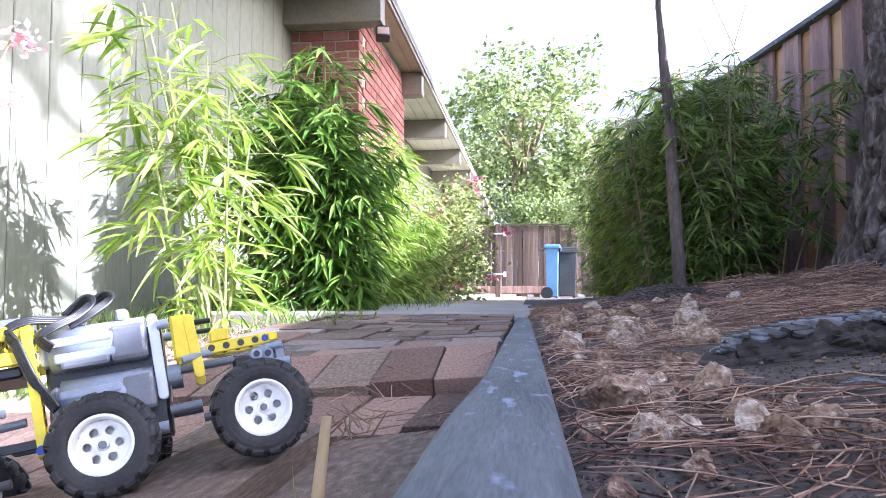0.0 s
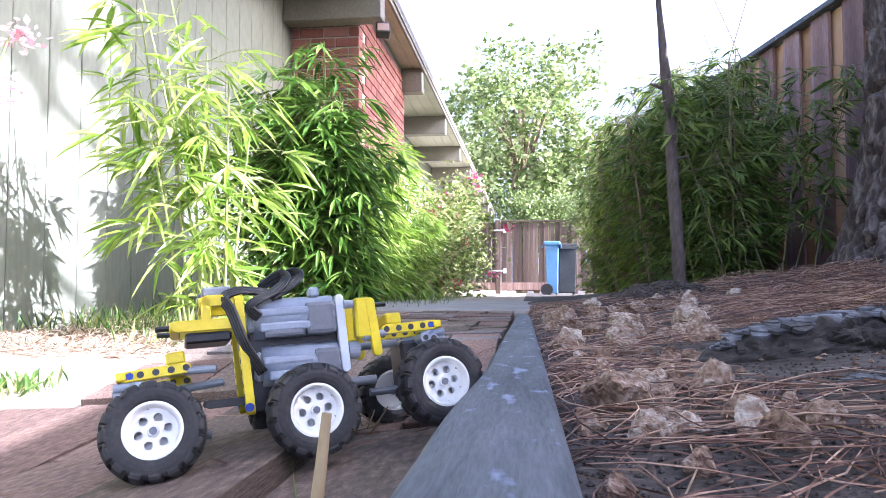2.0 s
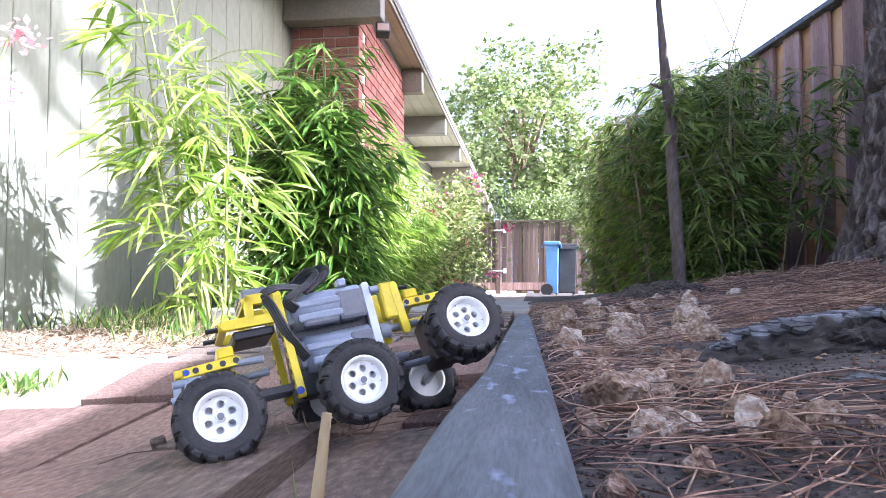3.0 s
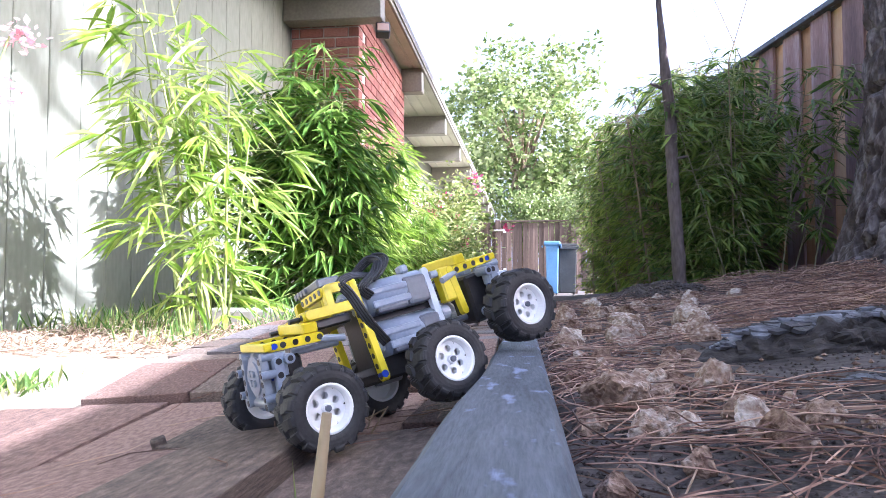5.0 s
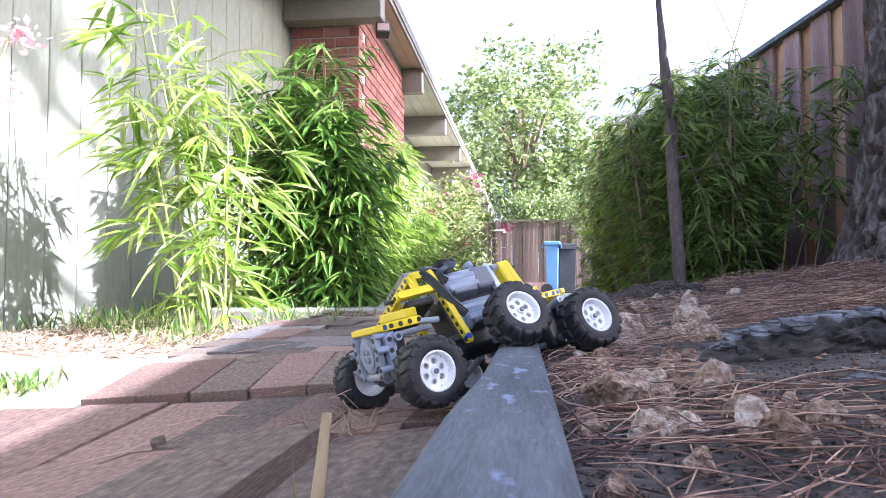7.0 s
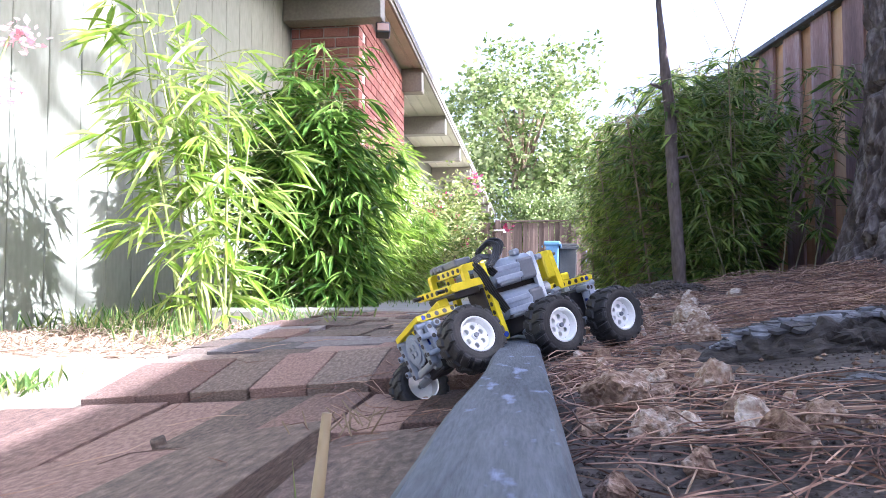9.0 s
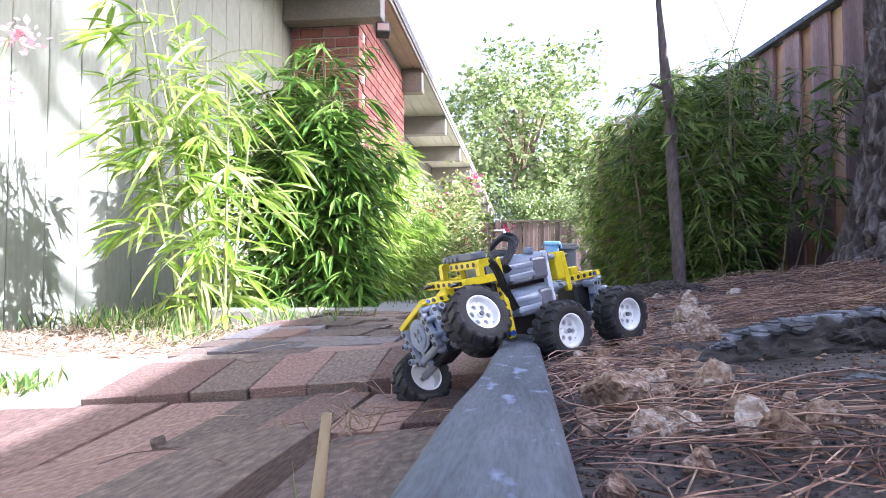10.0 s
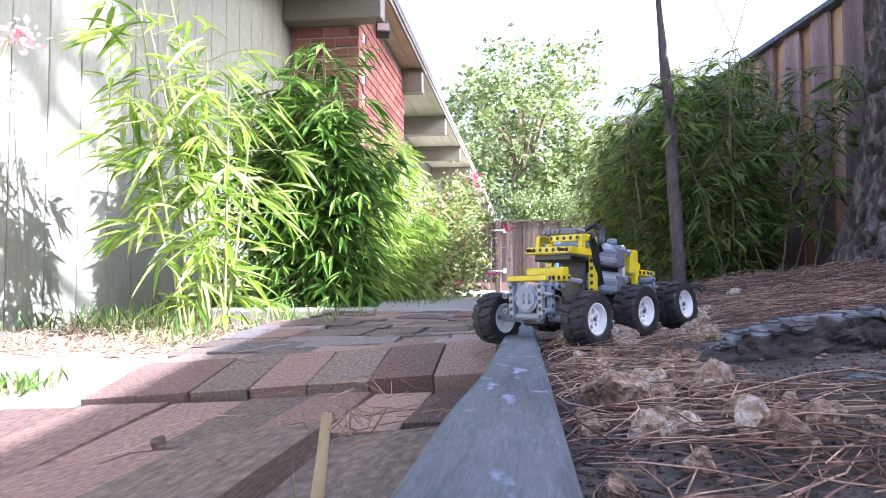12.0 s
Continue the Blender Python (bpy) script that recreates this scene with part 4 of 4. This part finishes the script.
hb = rod(bmesh.new(), (0, -.0043, 0), (0, .0043, 0), .0030, seg=14)
HOLE = bpy.data.meshes.new("pin_hole")
hb.to_mesh(HOLE)
hb.free()
HOLE.materials.append(M_BLACK)


def beam(parent, a, b, mat, holes=0, r=.0040, w=.0078, label="", face=(0, 1, 0), name="beam"):
    """A studless beam from a to b with rounded ends and dark pin holes along both faces."""
    a, b = Vector(a), Vector(b)
    d = b - a
    n = max(2, round(d.length / .0114) + 1)
    x = d.normalized()
    y = Vector(face) - x * x.dot(Vector(face))
    y.normalize()
    z = x.cross(y)
    m = Matrix((x, y, z)).transposed().to_4x4()
    m.translation = a
    bm = bmesh.new()
    L = d.length
    prof = []
    for j in range(9):
        t = -math.pi / 2 + math.pi * j / 8
        prof.append((L + r * math.cos(t), r * math.sin(t)))
    for j in range(9):
        t = math.pi / 2 + math.pi * j / 8
        prof.append((r * math.cos(t), r * math.sin(t)))
    lo = [bm.verts.new(m @ Vector((p, -w / 2, q))) for p, q in prof]
    hi = [bm.verts.new(m @ Vector((p, w / 2, q))) for p, q in prof]
    bm.faces.new(lo)
    bm.faces.new(list(reversed(hi)))
    for j in range(len(prof)):
        k = (j + 1) % len(prof)
        bm.faces.new((lo[k], lo[j], hi[j], hi[k]))
    bm.faces.ensure_lookup_table()
    bmesh.ops.bevel(bm, geom=list(bm.faces[0].edges) + list(bm.faces[1].edges), offset=.0005, segments=1, affect="EDGES")
    bmesh.ops.recalc_face_normals(bm, faces=bm.faces[:])
    ob = part(name, bm, mat, parent, label)
    if holes:
        for i in range(n):
            obj("pin_hole", HOLE, ob, m @ Matrix.Translation((L * i / (n - 1), 0, 0)))
    return ob


def motor(parent, x0, x1, y, z, label):
    """A grey motor: pale ribbed cylinder half in a dark casing."""
    mo = part("motor", rod(bmesh.new(), (x0, y, z), (x1, y, z), .0188, seg=28), M_LGREY, parent, label, True)
    part("casing", box(bmesh.new(), x0 + .046, x1 + .0012, y - .0192, y + .0160, z - .0187, z + .0120, .004, seg=2), M_DGREY, mo, "dark grey casing")
    part("casing", box(bmesh.new(), x0 + .008, x1 - .028, y - .0186, y + .0160, z - .0187, z - .0055, .003, seg=2), M_DGREY, mo, "dark grey casing")
    part("rib", box(bmesh.new(), x0 - .001, x1 - .024, y - .0200, y - .0130, z + .0000, z + .0080, .0024, seg=2), M_LGREY, mo)
    part("rib", box(bmesh.new(), x0 + .004, x1 - .022, y - .0192, y - .0120, z - .0135, z - .0050, .002, seg=2), M_LGREY, mo)
    part("end_cap", box(bmesh.new(), x0 - .0075, x0 + .001, y - .014, y + .014, z - .0135, z + .0135, .004, seg=2), M_MGREY, mo, "grey end cap")
    return mo


# body between the axles
part("core", box(bmesh.new(), -.046, .046, -.022, .022, .000, .096, .003), M_BLACK, truck, "gearbox, black for the dark interior core")
for s in (-1, 1):
    motor(truck, -.040, .034, s * .022, .086, "grey plastic electric motor")
    motor(truck, -.034, .036, s * .022, .042, "grey plastic electric motor")
    beam(truck, (.0425, s * .030, .034), (.0405, s * .030, .100), M_PALE, 0, .0042, label="pale grey upright beam")
    beam(truck, (-.0480, s * .0400, .006), (-.0535, s * .0400, .104), M_YELLOW, 1, .0054, label="yellow upright beam", face=(1, 0, 0))
    beam(truck, (-.0535, s * .0400, .104), (-.0800, s * .0400, .104), M_YELLOW, 0, .0050)
    beam(truck, (-.056, s * .0400, .083), (-.1060, s * .0400, .083), M_YELLOW, 0, .0050)
    beam(truck, (-.0815, s * .040, .104), (-.0815, s * .040, .088), M_YELLOW, 0, .0042)
    rod_bm = rod(bmesh.new(), (-.105, s * .030, .083), (-.124, s * .030, .083), .0026, seg=8)
    part("axle_rod", rod_bm, M_BLACK, truck, "black axle rod")
    part("front_block", box(bmesh.new(), .0545, .0700, s * .030 - .008, s * .030 + .008, .060, .099, .002), M_YELLOW, truck, "yellow bracket")
    beam(truck, (.0735, s * .0345, .046), (.0695, s * .0345, .094), M_YELLOW, 0, .0044)
    part("axle_rod", rod(bmesh.new(), (.066, s * .026, .092), (.088, s * .026, .092), .0024, seg=8), M_BLACK, truck)
    part("blue_pin", rod(bmesh.new(), (-.0490, s * .0360, .0075), (-.0490, s * .0458, .0075), .0038, seg=14), M_BLUE, truck, "bright blue pin")
    part("gear", rod(bmesh.new(), (.0475, s * .024, .05), (.058, s * .024, .05), .0085, seg=16), M_MGREY, truck, "grey gear wheel")
    part("pin", rod(bmesh.new(), (.044, s * .0345, .0935), (.053, s * .0345, .0935), .0042, seg=14), M_MGREY, truck, "grey pin")
    part("link_rod", rod(bmesh.new(), (.046, s * .026, .02), (.072, s * .026, .02), .0042, seg=14), M_DGREY, truck)
    beam(truck, (-.048, s * .03, .0135), (-.082, s * .03, .0135), M_BLACK, 0, .0036)
    part("hub_axle", rod(bmesh.new(), (0, s * .02, 0), (0, s * .07, 0), .0042, seg=14), M_MGREY, truck, "grey axle tube")
    part("bush", rod(bmesh.new(), (.026, s * .04, .006), (.044, s * .04, .006), .0052, seg=14), M_LGREY, truck)
for cx, cz, cy in ((-.0835, .1030, .012), (-.1085, .0830, .036)):
    beam(truck, (cx, -.036, cz), (cx, cy, cz), M_YELLOW, 1, .0048, label="yellow cross beam with round holes", face=(1, 0, 0), name="crossbar")
part("battery_plug", box(bmesh.new(), -.084, -.058, -.03, .030, .1085, .1185, .002), M_DGREY, truck, "dark grey plug block")
for i in range(4):
    part("plug_stud", rod(bmesh.new(), (-.0838, .002 + i * .0085, .1135), (-.0868, .002 + i * .0085, .1135), .0034, seg=12), M_DGREY, truck)
part("seat_block", box(bmesh.new(), -.100, -.060, -.034, .034, .068, .0775, .002), M_BLACK, truck)
part("switch", box(bmesh.new(), .012, .022, -.034, -.02, .1030, .1125, .002), M_LGREY, truck, "small grey stud block")


def cable(points, width=.0105, thick=.0028):
    """A flat ribbed cable along points."""
    pts = []
    P = [Vector(p) for p in points]
    for i in range(len(P) - 1):
        a, b, c, d = P[max(i - 1, 0)], P[i], P[i + 1], P[min(i + 2, len(P) - 1)]
        for k in range(8):
            t = k / 8
            pts.append(.5 * (2 * b + (c - a) * t + (2 * a - 5 * b + 4 * c - d) * t * t + (3 * b - a - 3 * c + d) * t ** 3))
    pts.append(P[-1])
    lists = []
    wide = []
    for i in range(len(pts)):
        t = (pts[min(i + 1, len(pts) - 1)] - pts[max(i - 1, 0)]).normalized()
        n = t.cross(Vector((0, 1, 0)))
        wide.append((n * .75 + Vector((0, .65, 0))).normalized())
    for o in (-1.5, -.5, .5, 1.5):
        lists.append(tube([p + n * o * width / 4 for p, n in zip(pts, wide)], [thick / 2 + .0002] * len(pts), 6))
    v, f = joined(lists)
    return obj("cable", mesh("cable", v, f, M_BLACK, True), truck, label="flat black ribbed cable looped over the motors")


cable([(-.036, -.0440, .036), (-.050, -.0470, .062), (-.0600, -.0465, .092), (-.0660, -.0440, .106), (-.052, -.0400, .1120), (-.030, -.030, .1110), (-.012, -.024, .1070)])
cable([(-.036, -.0420, .086), (-.044, -.0430, .096), (-.034, -.0410, .1035), (-.018, -.0320, .112), (-.006, -.022, .124), (-.012, -.010, .130), (-.030, -.004, .118)])
cable([(-.024, -.0300, .1050), (-.006, -.0240, .115), (.008, -.0140, .127), (.002, -.002, .133), (-.020, .006, .122)])


def axle_unit(name, piv, x, out, label):
    """A swinging axle: yellow arm beams, grey gearbox, gear and hub tubes. out: +1 front, -1 rear."""
    u = obj(name, mesh(name, *tube([(x - piv.x - out * .045, 0, -piv.z), (x - piv.x, 0, -piv.z)], [.004, .004], 10), M_DGREY), truck, Matrix.Translation(piv), label)
    X = lambda v: x + out * v - piv.x
    Z = lambda v: v - piv.z
    for s in (-1, 1):
        beam(u, (X(-.030), s * .030, Z(.058)), (X(.020), s * .030, Z(.058)), M_YELLOW, 1, .0046, label="yellow arm beam")
        part("hub_tube", rod(bmesh.new(), (X(0), s * .018, Z(0)), (X(0), s * .070, Z(0)), .0055, seg=14), M_MGREY, u, "grey axle tube")
        part("spring_mount", rod(bmesh.new(), (X(.012), s * .030, Z(.030)), (X(.012), s * .030, Z(.052)), .0066, seg=14), M_LGREY, u)
        part("pin", rod(bmesh.new(), (X(.006), s * .022, Z(.045)), (X(.006), s * .043, Z(.045)), .0050, seg=14), M_LGREY, u, "grey pin with a round hole")
        part("pin_hole", rod(bmesh.new(), (X(.006), s * .0425, Z(.045)), (X(.006), s * .0435, Z(.045)), .0028, seg=14), M_BLACK, u)
        part("blue_pin", rod(bmesh.new(), (X(.016), s * .0330, Z(.058)), (X(.016), s * .0346, Z(.058)), .0030, seg=14), M_BLUE, u, "bright blue pin")
        part("blue_pin", rod(bmesh.new(), (X(.015), s * .022, Z(.030)), (X(.029), s * .022, Z(.030)), .0042, seg=14), M_BLUE if s < 0 else M_LGREY, u, "blue pin")
        beam(u, (X(.018), s * .017, Z(.000)), (X(.018), s * .017, Z(.048)), M_MGREY, 0, .0055, label="grey gearbox beam")
        part("stub", rod(bmesh.new(), (X(.014), s * .030, Z(.050)), (X(.030), s * .030, Z(.050)), .0040, seg=14), M_LGREY, u)
    part("arm_block", box(bmesh.new(), min(X(-.030), X(-.014)), max(X(-.030), X(-.014)), -.034, .034, Z(.0625), Z(.0735), .0015), M_YELLOW, u, "yellow cross block")
    part("cross_beam", box(bmesh.new(), min(X(.019), X(.027)), max(X(.019), X(.027)), -.036, .036, Z(.0545), Z(.0620), .001), M_YELLOW, u, "yellow cross beam")
    # gearbox block coloured black to stand for the shaded interior between the beams
    part("gearbox", box(bmesh.new(), min(X(-.014), X(.016)), max(X(-.014), X(.016)), -.02, .02, Z(-.010), Z(.046), .003), M_BLACK, u, "gearbox, black for the dark interior")
    g = bmesh.new()
    rod(g, (X(.024), 0, Z(.030)), (X(.030), 0, Z(.030)), .0165, seg=24)
    for k in range(24):
        a = 2 * math.pi * k / 24
        box(g, -.0022, .0022, -.0011, .0011, -.003, .003, 0, Matrix.Translation((X(.027), .0178 * math.cos(a), Z(.030) + .0178 * math.sin(a))) @ Matrix.Rotation(a, 4, "X") @ Matrix.Rotation(math.pi / 2, 4, "Y") @ Matrix.Rotation(math.pi / 2, 4, "X"))
    part("gear", g, M_LGREY, u, "pale grey toothed gear")
    for k in range(4):
        a = math.pi / 4 + k * math.pi / 2
        part("gear_pin", rod(bmesh.new(), (X(.030), .0065 * math.cos(a), Z(.030) + .0065 * math.sin(a)), (X(.0325), .0065 * math.cos(a), Z(.030) + .0065 * math.sin(a)), .0034, seg=12), M_MGREY, u)
    for s in (-1, 1):
        beam(u, (X(.027), s * .0265, Z(.004)), (X(.027), s * .0265, Z(.046)), M_MGREY, 1, .0042, label="grey upright beam with round holes", face=(1, 0, 0))
        beam(u, (X(.016), s * .0345, Z(.006)), (X(.016), s * .0345, Z(.044)), M_LGREY, 1, .0046, label="grey side beam with round holes")
        for z in (.012, .034):
            part("pin", rod(bmesh.new(), (X(.020), s * .036, Z(z)), (X(.034), s * .036, Z(z)), .0040, seg=14), M_LGREY, u, "grey pin")
            part("pin_hole", rod(bmesh.new(), (X(.0338), s * .036, Z(z)), (X(.0346), s * .036, Z(z)), .0024, seg=12), M_BLACK, u)
    part("skid", rod(bmesh.new(), (X(.022), -.026, Z(.004)), (X(.022), .026, Z(.004)), .005, seg=14), M_MGREY, u)
    part("drive_shaft", rod(bmesh.new(), (X(-.062), 0, Z(.046)), (X(-.012), 0, Z(.046)), .0038, seg=10), M_MGREY, u, "grey drive shaft")
    part("side_shaft", rod(bmesh.new(), (X(-.055), -.036, Z(.052)), (X(-.028), -.030, Z(.056)), .0036, seg=10), M_MGREY, u)
    return u


front_unit = axle_unit("front_axle", PIV_F, FRONT_X, 1, "swinging front axle of yellow and grey beams")
rear_unit = axle_unit("rear_axle", PIV_R, REAR_X, -1, "swinging rear axle of yellow and grey beams")


# ---- paving bricks, nearest rows of the path ----
variants = []
for k in range(7):
    bm = box(bmesh.new(), -.5, .5, -.5, .5, -.5, .5, .02, seg=2)
    for v in bm.verts:
        v.co.x += .02 * noise.noise(v.co * 3 + Vector((k * 5, 0, 0)))
        v.co.y += .02 * noise.noise(v.co * 3 + Vector((0, k * 5, 0)))
        v.co.z += .05 * noise.noise(v.co * 4 + Vector((0, 0, k * 5)))
    me = bpy.data.meshes.new("paving_brick")
    bm.to_mesh(me)
    bm.free()
    me.materials.append(M_BRICK if k < 3 else M_BRICKG if k < 5 else M_STONE)
    variants.append(me)
rs = random.Random(31)
def lay(x0, x1, y0, y1, za, zb, tilt, k, h=.036, turn=0.0):
    """One brick from x0 to x1: top heights za and zb at its two ends, tilt: rise across it in degrees."""
    rx = math.degrees(math.atan2(zb - za, y1 - y0))
    obj("brick", variants[k], path, pose((x0 + x1) / 2, (y0 + y1) / 2, (za + zb) / 2 - h / 2, rx, -tilt, turn) @ Matrix.Diagonal((x1 - x0, y1 - y0, h, 1)))


# near slabs: x range, y range, lift, kind
for x0, x1, y0, y1, lift, k in ((-.333, -.2, .30, .705, .005, 3), (-.333, -.2, .0, .295, .004, 4), (-.52, -.343, .40, .712, -.005, 1), (-.52, -.343, .05, .394, -.004, 4),
                                (-.66, -.526, .30, .64, -.002, 0), (-.66, -.526, .02, .294, 0, 3), (-.66, -.526, .646, .985, -.001, 2), (-.8, -.666, .1, .5, 0, 1),
                                (-.8, -.666, .506, .985, 0, 0), (-.194, -.047, .05, .36, -.018, 4), (-.194, -.047, .366, .71, -.017, 4), (-.128, -.047, .716, .985, -.015, 0),
                                (-.216, -.133, .716, .985, -.014, 2), (-.302, -.221, .712, .988, -.008, 1), (-.402, -.307, .718, .988, -.008, 3), (-.52, -.408, .718, .988, -.008, 2)):
    cx = (x0 + x1) / 2
    lay(x0, x1, y0, y1, path_z(cx, y0) + lift, path_z(cx, y1) + lift, 8.0 - 25 * max(0, y1 - .8), k, turn=rs.uniform(-.5, .5))
# lifted course of bricks across the path
course = [-.047, -.135, -.229, -.324, -.412, -.505, -.59, -.68]
for i, (x1, x0) in enumerate(zip(course, course[1:])):
    cx = (x0 + x1) / 2
    zf = .023 + .085 * (cx + .12)
    lay(x0 + .0012, x1 - .0012, .998, 1.188, zf + rs.uniform(-.0015, .0015), zf + .033, 4.9, (0, 2, 3, 1, 3, 0, 2)[i], .04, rs.uniform(-.7, .7))
# small uneven stones further on
row_y = [1.195, 1.30, 1.44, 1.54, 1.70, 1.80, 1.96, 2.1, 2.22, 2.38, 2.5, 2.65]
for ri, (ya, yb_) in enumerate(zip(row_y, row_y[1:])):
    xr = -.047
    while xr > -.66:
        w = rs.uniform(.08, .2)
        xl = max(xr - w, -.72)
        a, b = ya + rs.uniform(-.02, .02), yb_ + rs.uniform(-.02, .02)
        cx = (xr + xl) / 2
        up = rs.uniform(-.0025, .0025)
        lay(xl + .004, xr - .004, a + .005, b - .005, path_z(cx, a) + up, path_z(cx, b) + up + rs.uniform(-.002, .002), rs.uniform(1, 4) if ri < 5 else rs.uniform(-1.5, 1.5),
            rs.choice((0, 1, 2, 3, 4, 3, 5, 6)), turn=rs.uniform(-5, 5))
        xr = xl
# broken chip lying in a joint
chip = part("brick_chip", box(bmesh.new(), -.008, .008, -.006, .006, -.004, .008, .002, pose(0, 0, 0, 12, -18, 30)), M_BRICKG, None, m=pose(-.405, .735, path_z(-.405, .735) - .004))
tagged(chip, "small dark broken brick chip lying on the path", "brick chip")


# ---- what moves ----
def glide(rows, t):
    """Smooth values between rows of (t, ...): a Hermite curve with slopes that never overshoot."""
    n = len(rows)
    i = 0
    while i < n - 2 and t > rows[i + 1][0]:
        i += 1
    t0, t1 = rows[i][0], rows[i + 1][0]
    u = min(1, max(0, (t - t0) / (t1 - t0)))
    out = []
    for c in range(1, len(rows[0])):
        def slope(j):
            if j == 0 or j == n - 1:
                return 0.0
            a = (rows[j][c] - rows[j - 1][c]) / (rows[j][0] - rows[j - 1][0])
            b = (rows[j + 1][c] - rows[j][c]) / (rows[j + 1][0] - rows[j][0])
            return 0.0 if a * b <= 0 else 2 * a * b / (a + b)
        d = t1 - t0
        out.append((2 * u ** 3 - 3 * u * u + 1) * rows[i][c] + (u ** 3 - 2 * u * u + u) * d * slope(i)
                   + (3 * u * u - 2 * u ** 3) * rows[i + 1][c] + (u ** 3 - u * u) * d * slope(i + 1))
    return out


TRUCK_ROWS = [
    (0, -0.3504, 0.5691, 0.0168, -13.1, -8.5, 27.0),
    (0.5, -0.3128, 0.6109, 0.0264, -9.8, -0.4, 20.3),
    (1, -0.2725, 0.6244, 0.0267, -13.4, -4.6, 24.1),
    (1.5, -0.2357, 0.6400, 0.0360, -11.2, -2.8, 26.9),
    (2, -0.2190, 0.6538, 0.0336, -9.1, -3.2, 28.0),
    (2.5, -0.2230, 0.6855, 0.0274, -11.0, -3.5, 34.1),
    (3, -0.1929, 0.7141, 0.0411, -15.1, -9.7, 30.2),
    (5, -0.1291, 0.7494, 0.0563, -15.3, -12.2, 41.5),
    (5.5, -0.1223, 0.7899, 0.0645, -16.6, -13.6, 43.1),
    (6, -0.1036, 0.8086, 0.0626, -30.5, -10.4, 41.3),
    (6.5, -0.0856, 0.8704, 0.0674, -35.0, -10.6, 41.5),
    (7, -0.0498, 0.8937, 0.0705, -34.6, -11.6, 40.9),
    (9, -0.0161, 0.9689, 0.0840, -10.8, -12.8, 40.9),
    (9.5, -0.0108, 0.9613, 0.0832, -6.0, -9.4, 42.6),
    (10, -0.0113, 0.9716, 0.0881, -3.5, -9.7, 42.6),
    (10.5, 0.0167, 0.9981, 0.0987, -5.3, -10.5, 43.3),
    (11, 0.0476, 1.0288, 0.0974, -1.8, -6.4, 44.9),
    (11.5, 0.0693, 1.0686, 0.1030, -2.2, -4.7, 47.3),
    (12, 0.0974, 1.1198, 0.1127, 0.1, 3.6, 50.0),
]
FRONT_ROWS = [(0, 4.3, -11.0), (0.5, 1.4, -17.5), (1, 8.5, -11.7), (1.5, 5.2, -13.4), (2, -1.8, -8.6), (2.5, -12.0, -9.3), (3, -14.4, -11.8), (5, 7.7, -42.8), (5.5, 10.6, -30.0), (6, 15.5, -20.9), (6.5, 15.8, -2.4), (7, 9.0, 23.5), (9, 0.7, 13.4), (9.5, -2.0, 1.4), (10, 0.4, 0.5), (10.5, 2.4, 3.5), (11, -4.4, 0.4), (11.5, -8.5, -3.6), (12, -6.9, -3.8)]
REAR_ROWS = [(0, -1.7, -12.3), (0.5, -8.0, -32.7), (1, -9.2, -21.8), (1.5, -7.3, -17.8), (2, -9.6, -14.1), (2.5, -11.6, -13.9), (3, -5.4, -9.6), (5, 10.5, 9.0), (5.5, 10.6, 4.0), (6, 22.8, 3.2), (6.5, 30.7, 5.5), (7, 25.0, 4.3), (9, -17.5, -6.1), (9.5, -24.0, -3.5), (10, -29.5, -1.0), (10.5, -24.0, 0.5), (11, -22.0, 0.4), (11.5, -5.0, -9.8), (12, -1.6, -14.8)]


def swing(piv, x, roll, pitch, level=.3):
    """An axle unit on its links: the axle swings about the pivot while the unit keeps nearly level."""
    arm = Vector((x, 0, 0)) - piv
    axle = piv + pose(0, 0, 0, roll, pitch) @ arm
    return Matrix.Translation(axle) @ pose(0, 0, 0, roll, pitch * level) @ Matrix.Translation(-arm)


def motions():
    times = [i * .25 for i in range(49)]
    spin, last, spins = 0.0, None, []
    for t in times:
        x, y, z = glide(TRUCK_ROWS, t)[:3]
        if last:
            spin += math.dist((x, y, z), last) / WHEEL_R
        last = (x, y, z)
        spins.append(math.degrees(spin))
    body = [(t, pose(*glide(TRUCK_ROWS, t))) for t in times]
    fronts = [(t, swing(PIV_F, FRONT_X, *glide(FRONT_ROWS, t), .12)) for t in times]
    rears = [(t, swing(PIV_R, REAR_X, *glide(REAR_ROWS, t))) for t in times]
    walk(truck, body)
    walk(front_unit, fronts)
    walk(rear_unit, rears)
    for w, unit, place in wheels:
        rows = []
        for k, t in enumerate(times):
            turn = pose(0, 0, 0, 0, spins[k], 0)
            if unit == "front":
                m = fronts[k][1] @ Matrix.Translation(place - PIV_F) @ turn
            elif unit == "rear":
                m = rears[k][1] @ Matrix.Translation(place - PIV_R) @ turn
            else:
                m = Matrix.Translation(place) @ turn
            rows.append((t, m))
        walk(w, rows)


motions()
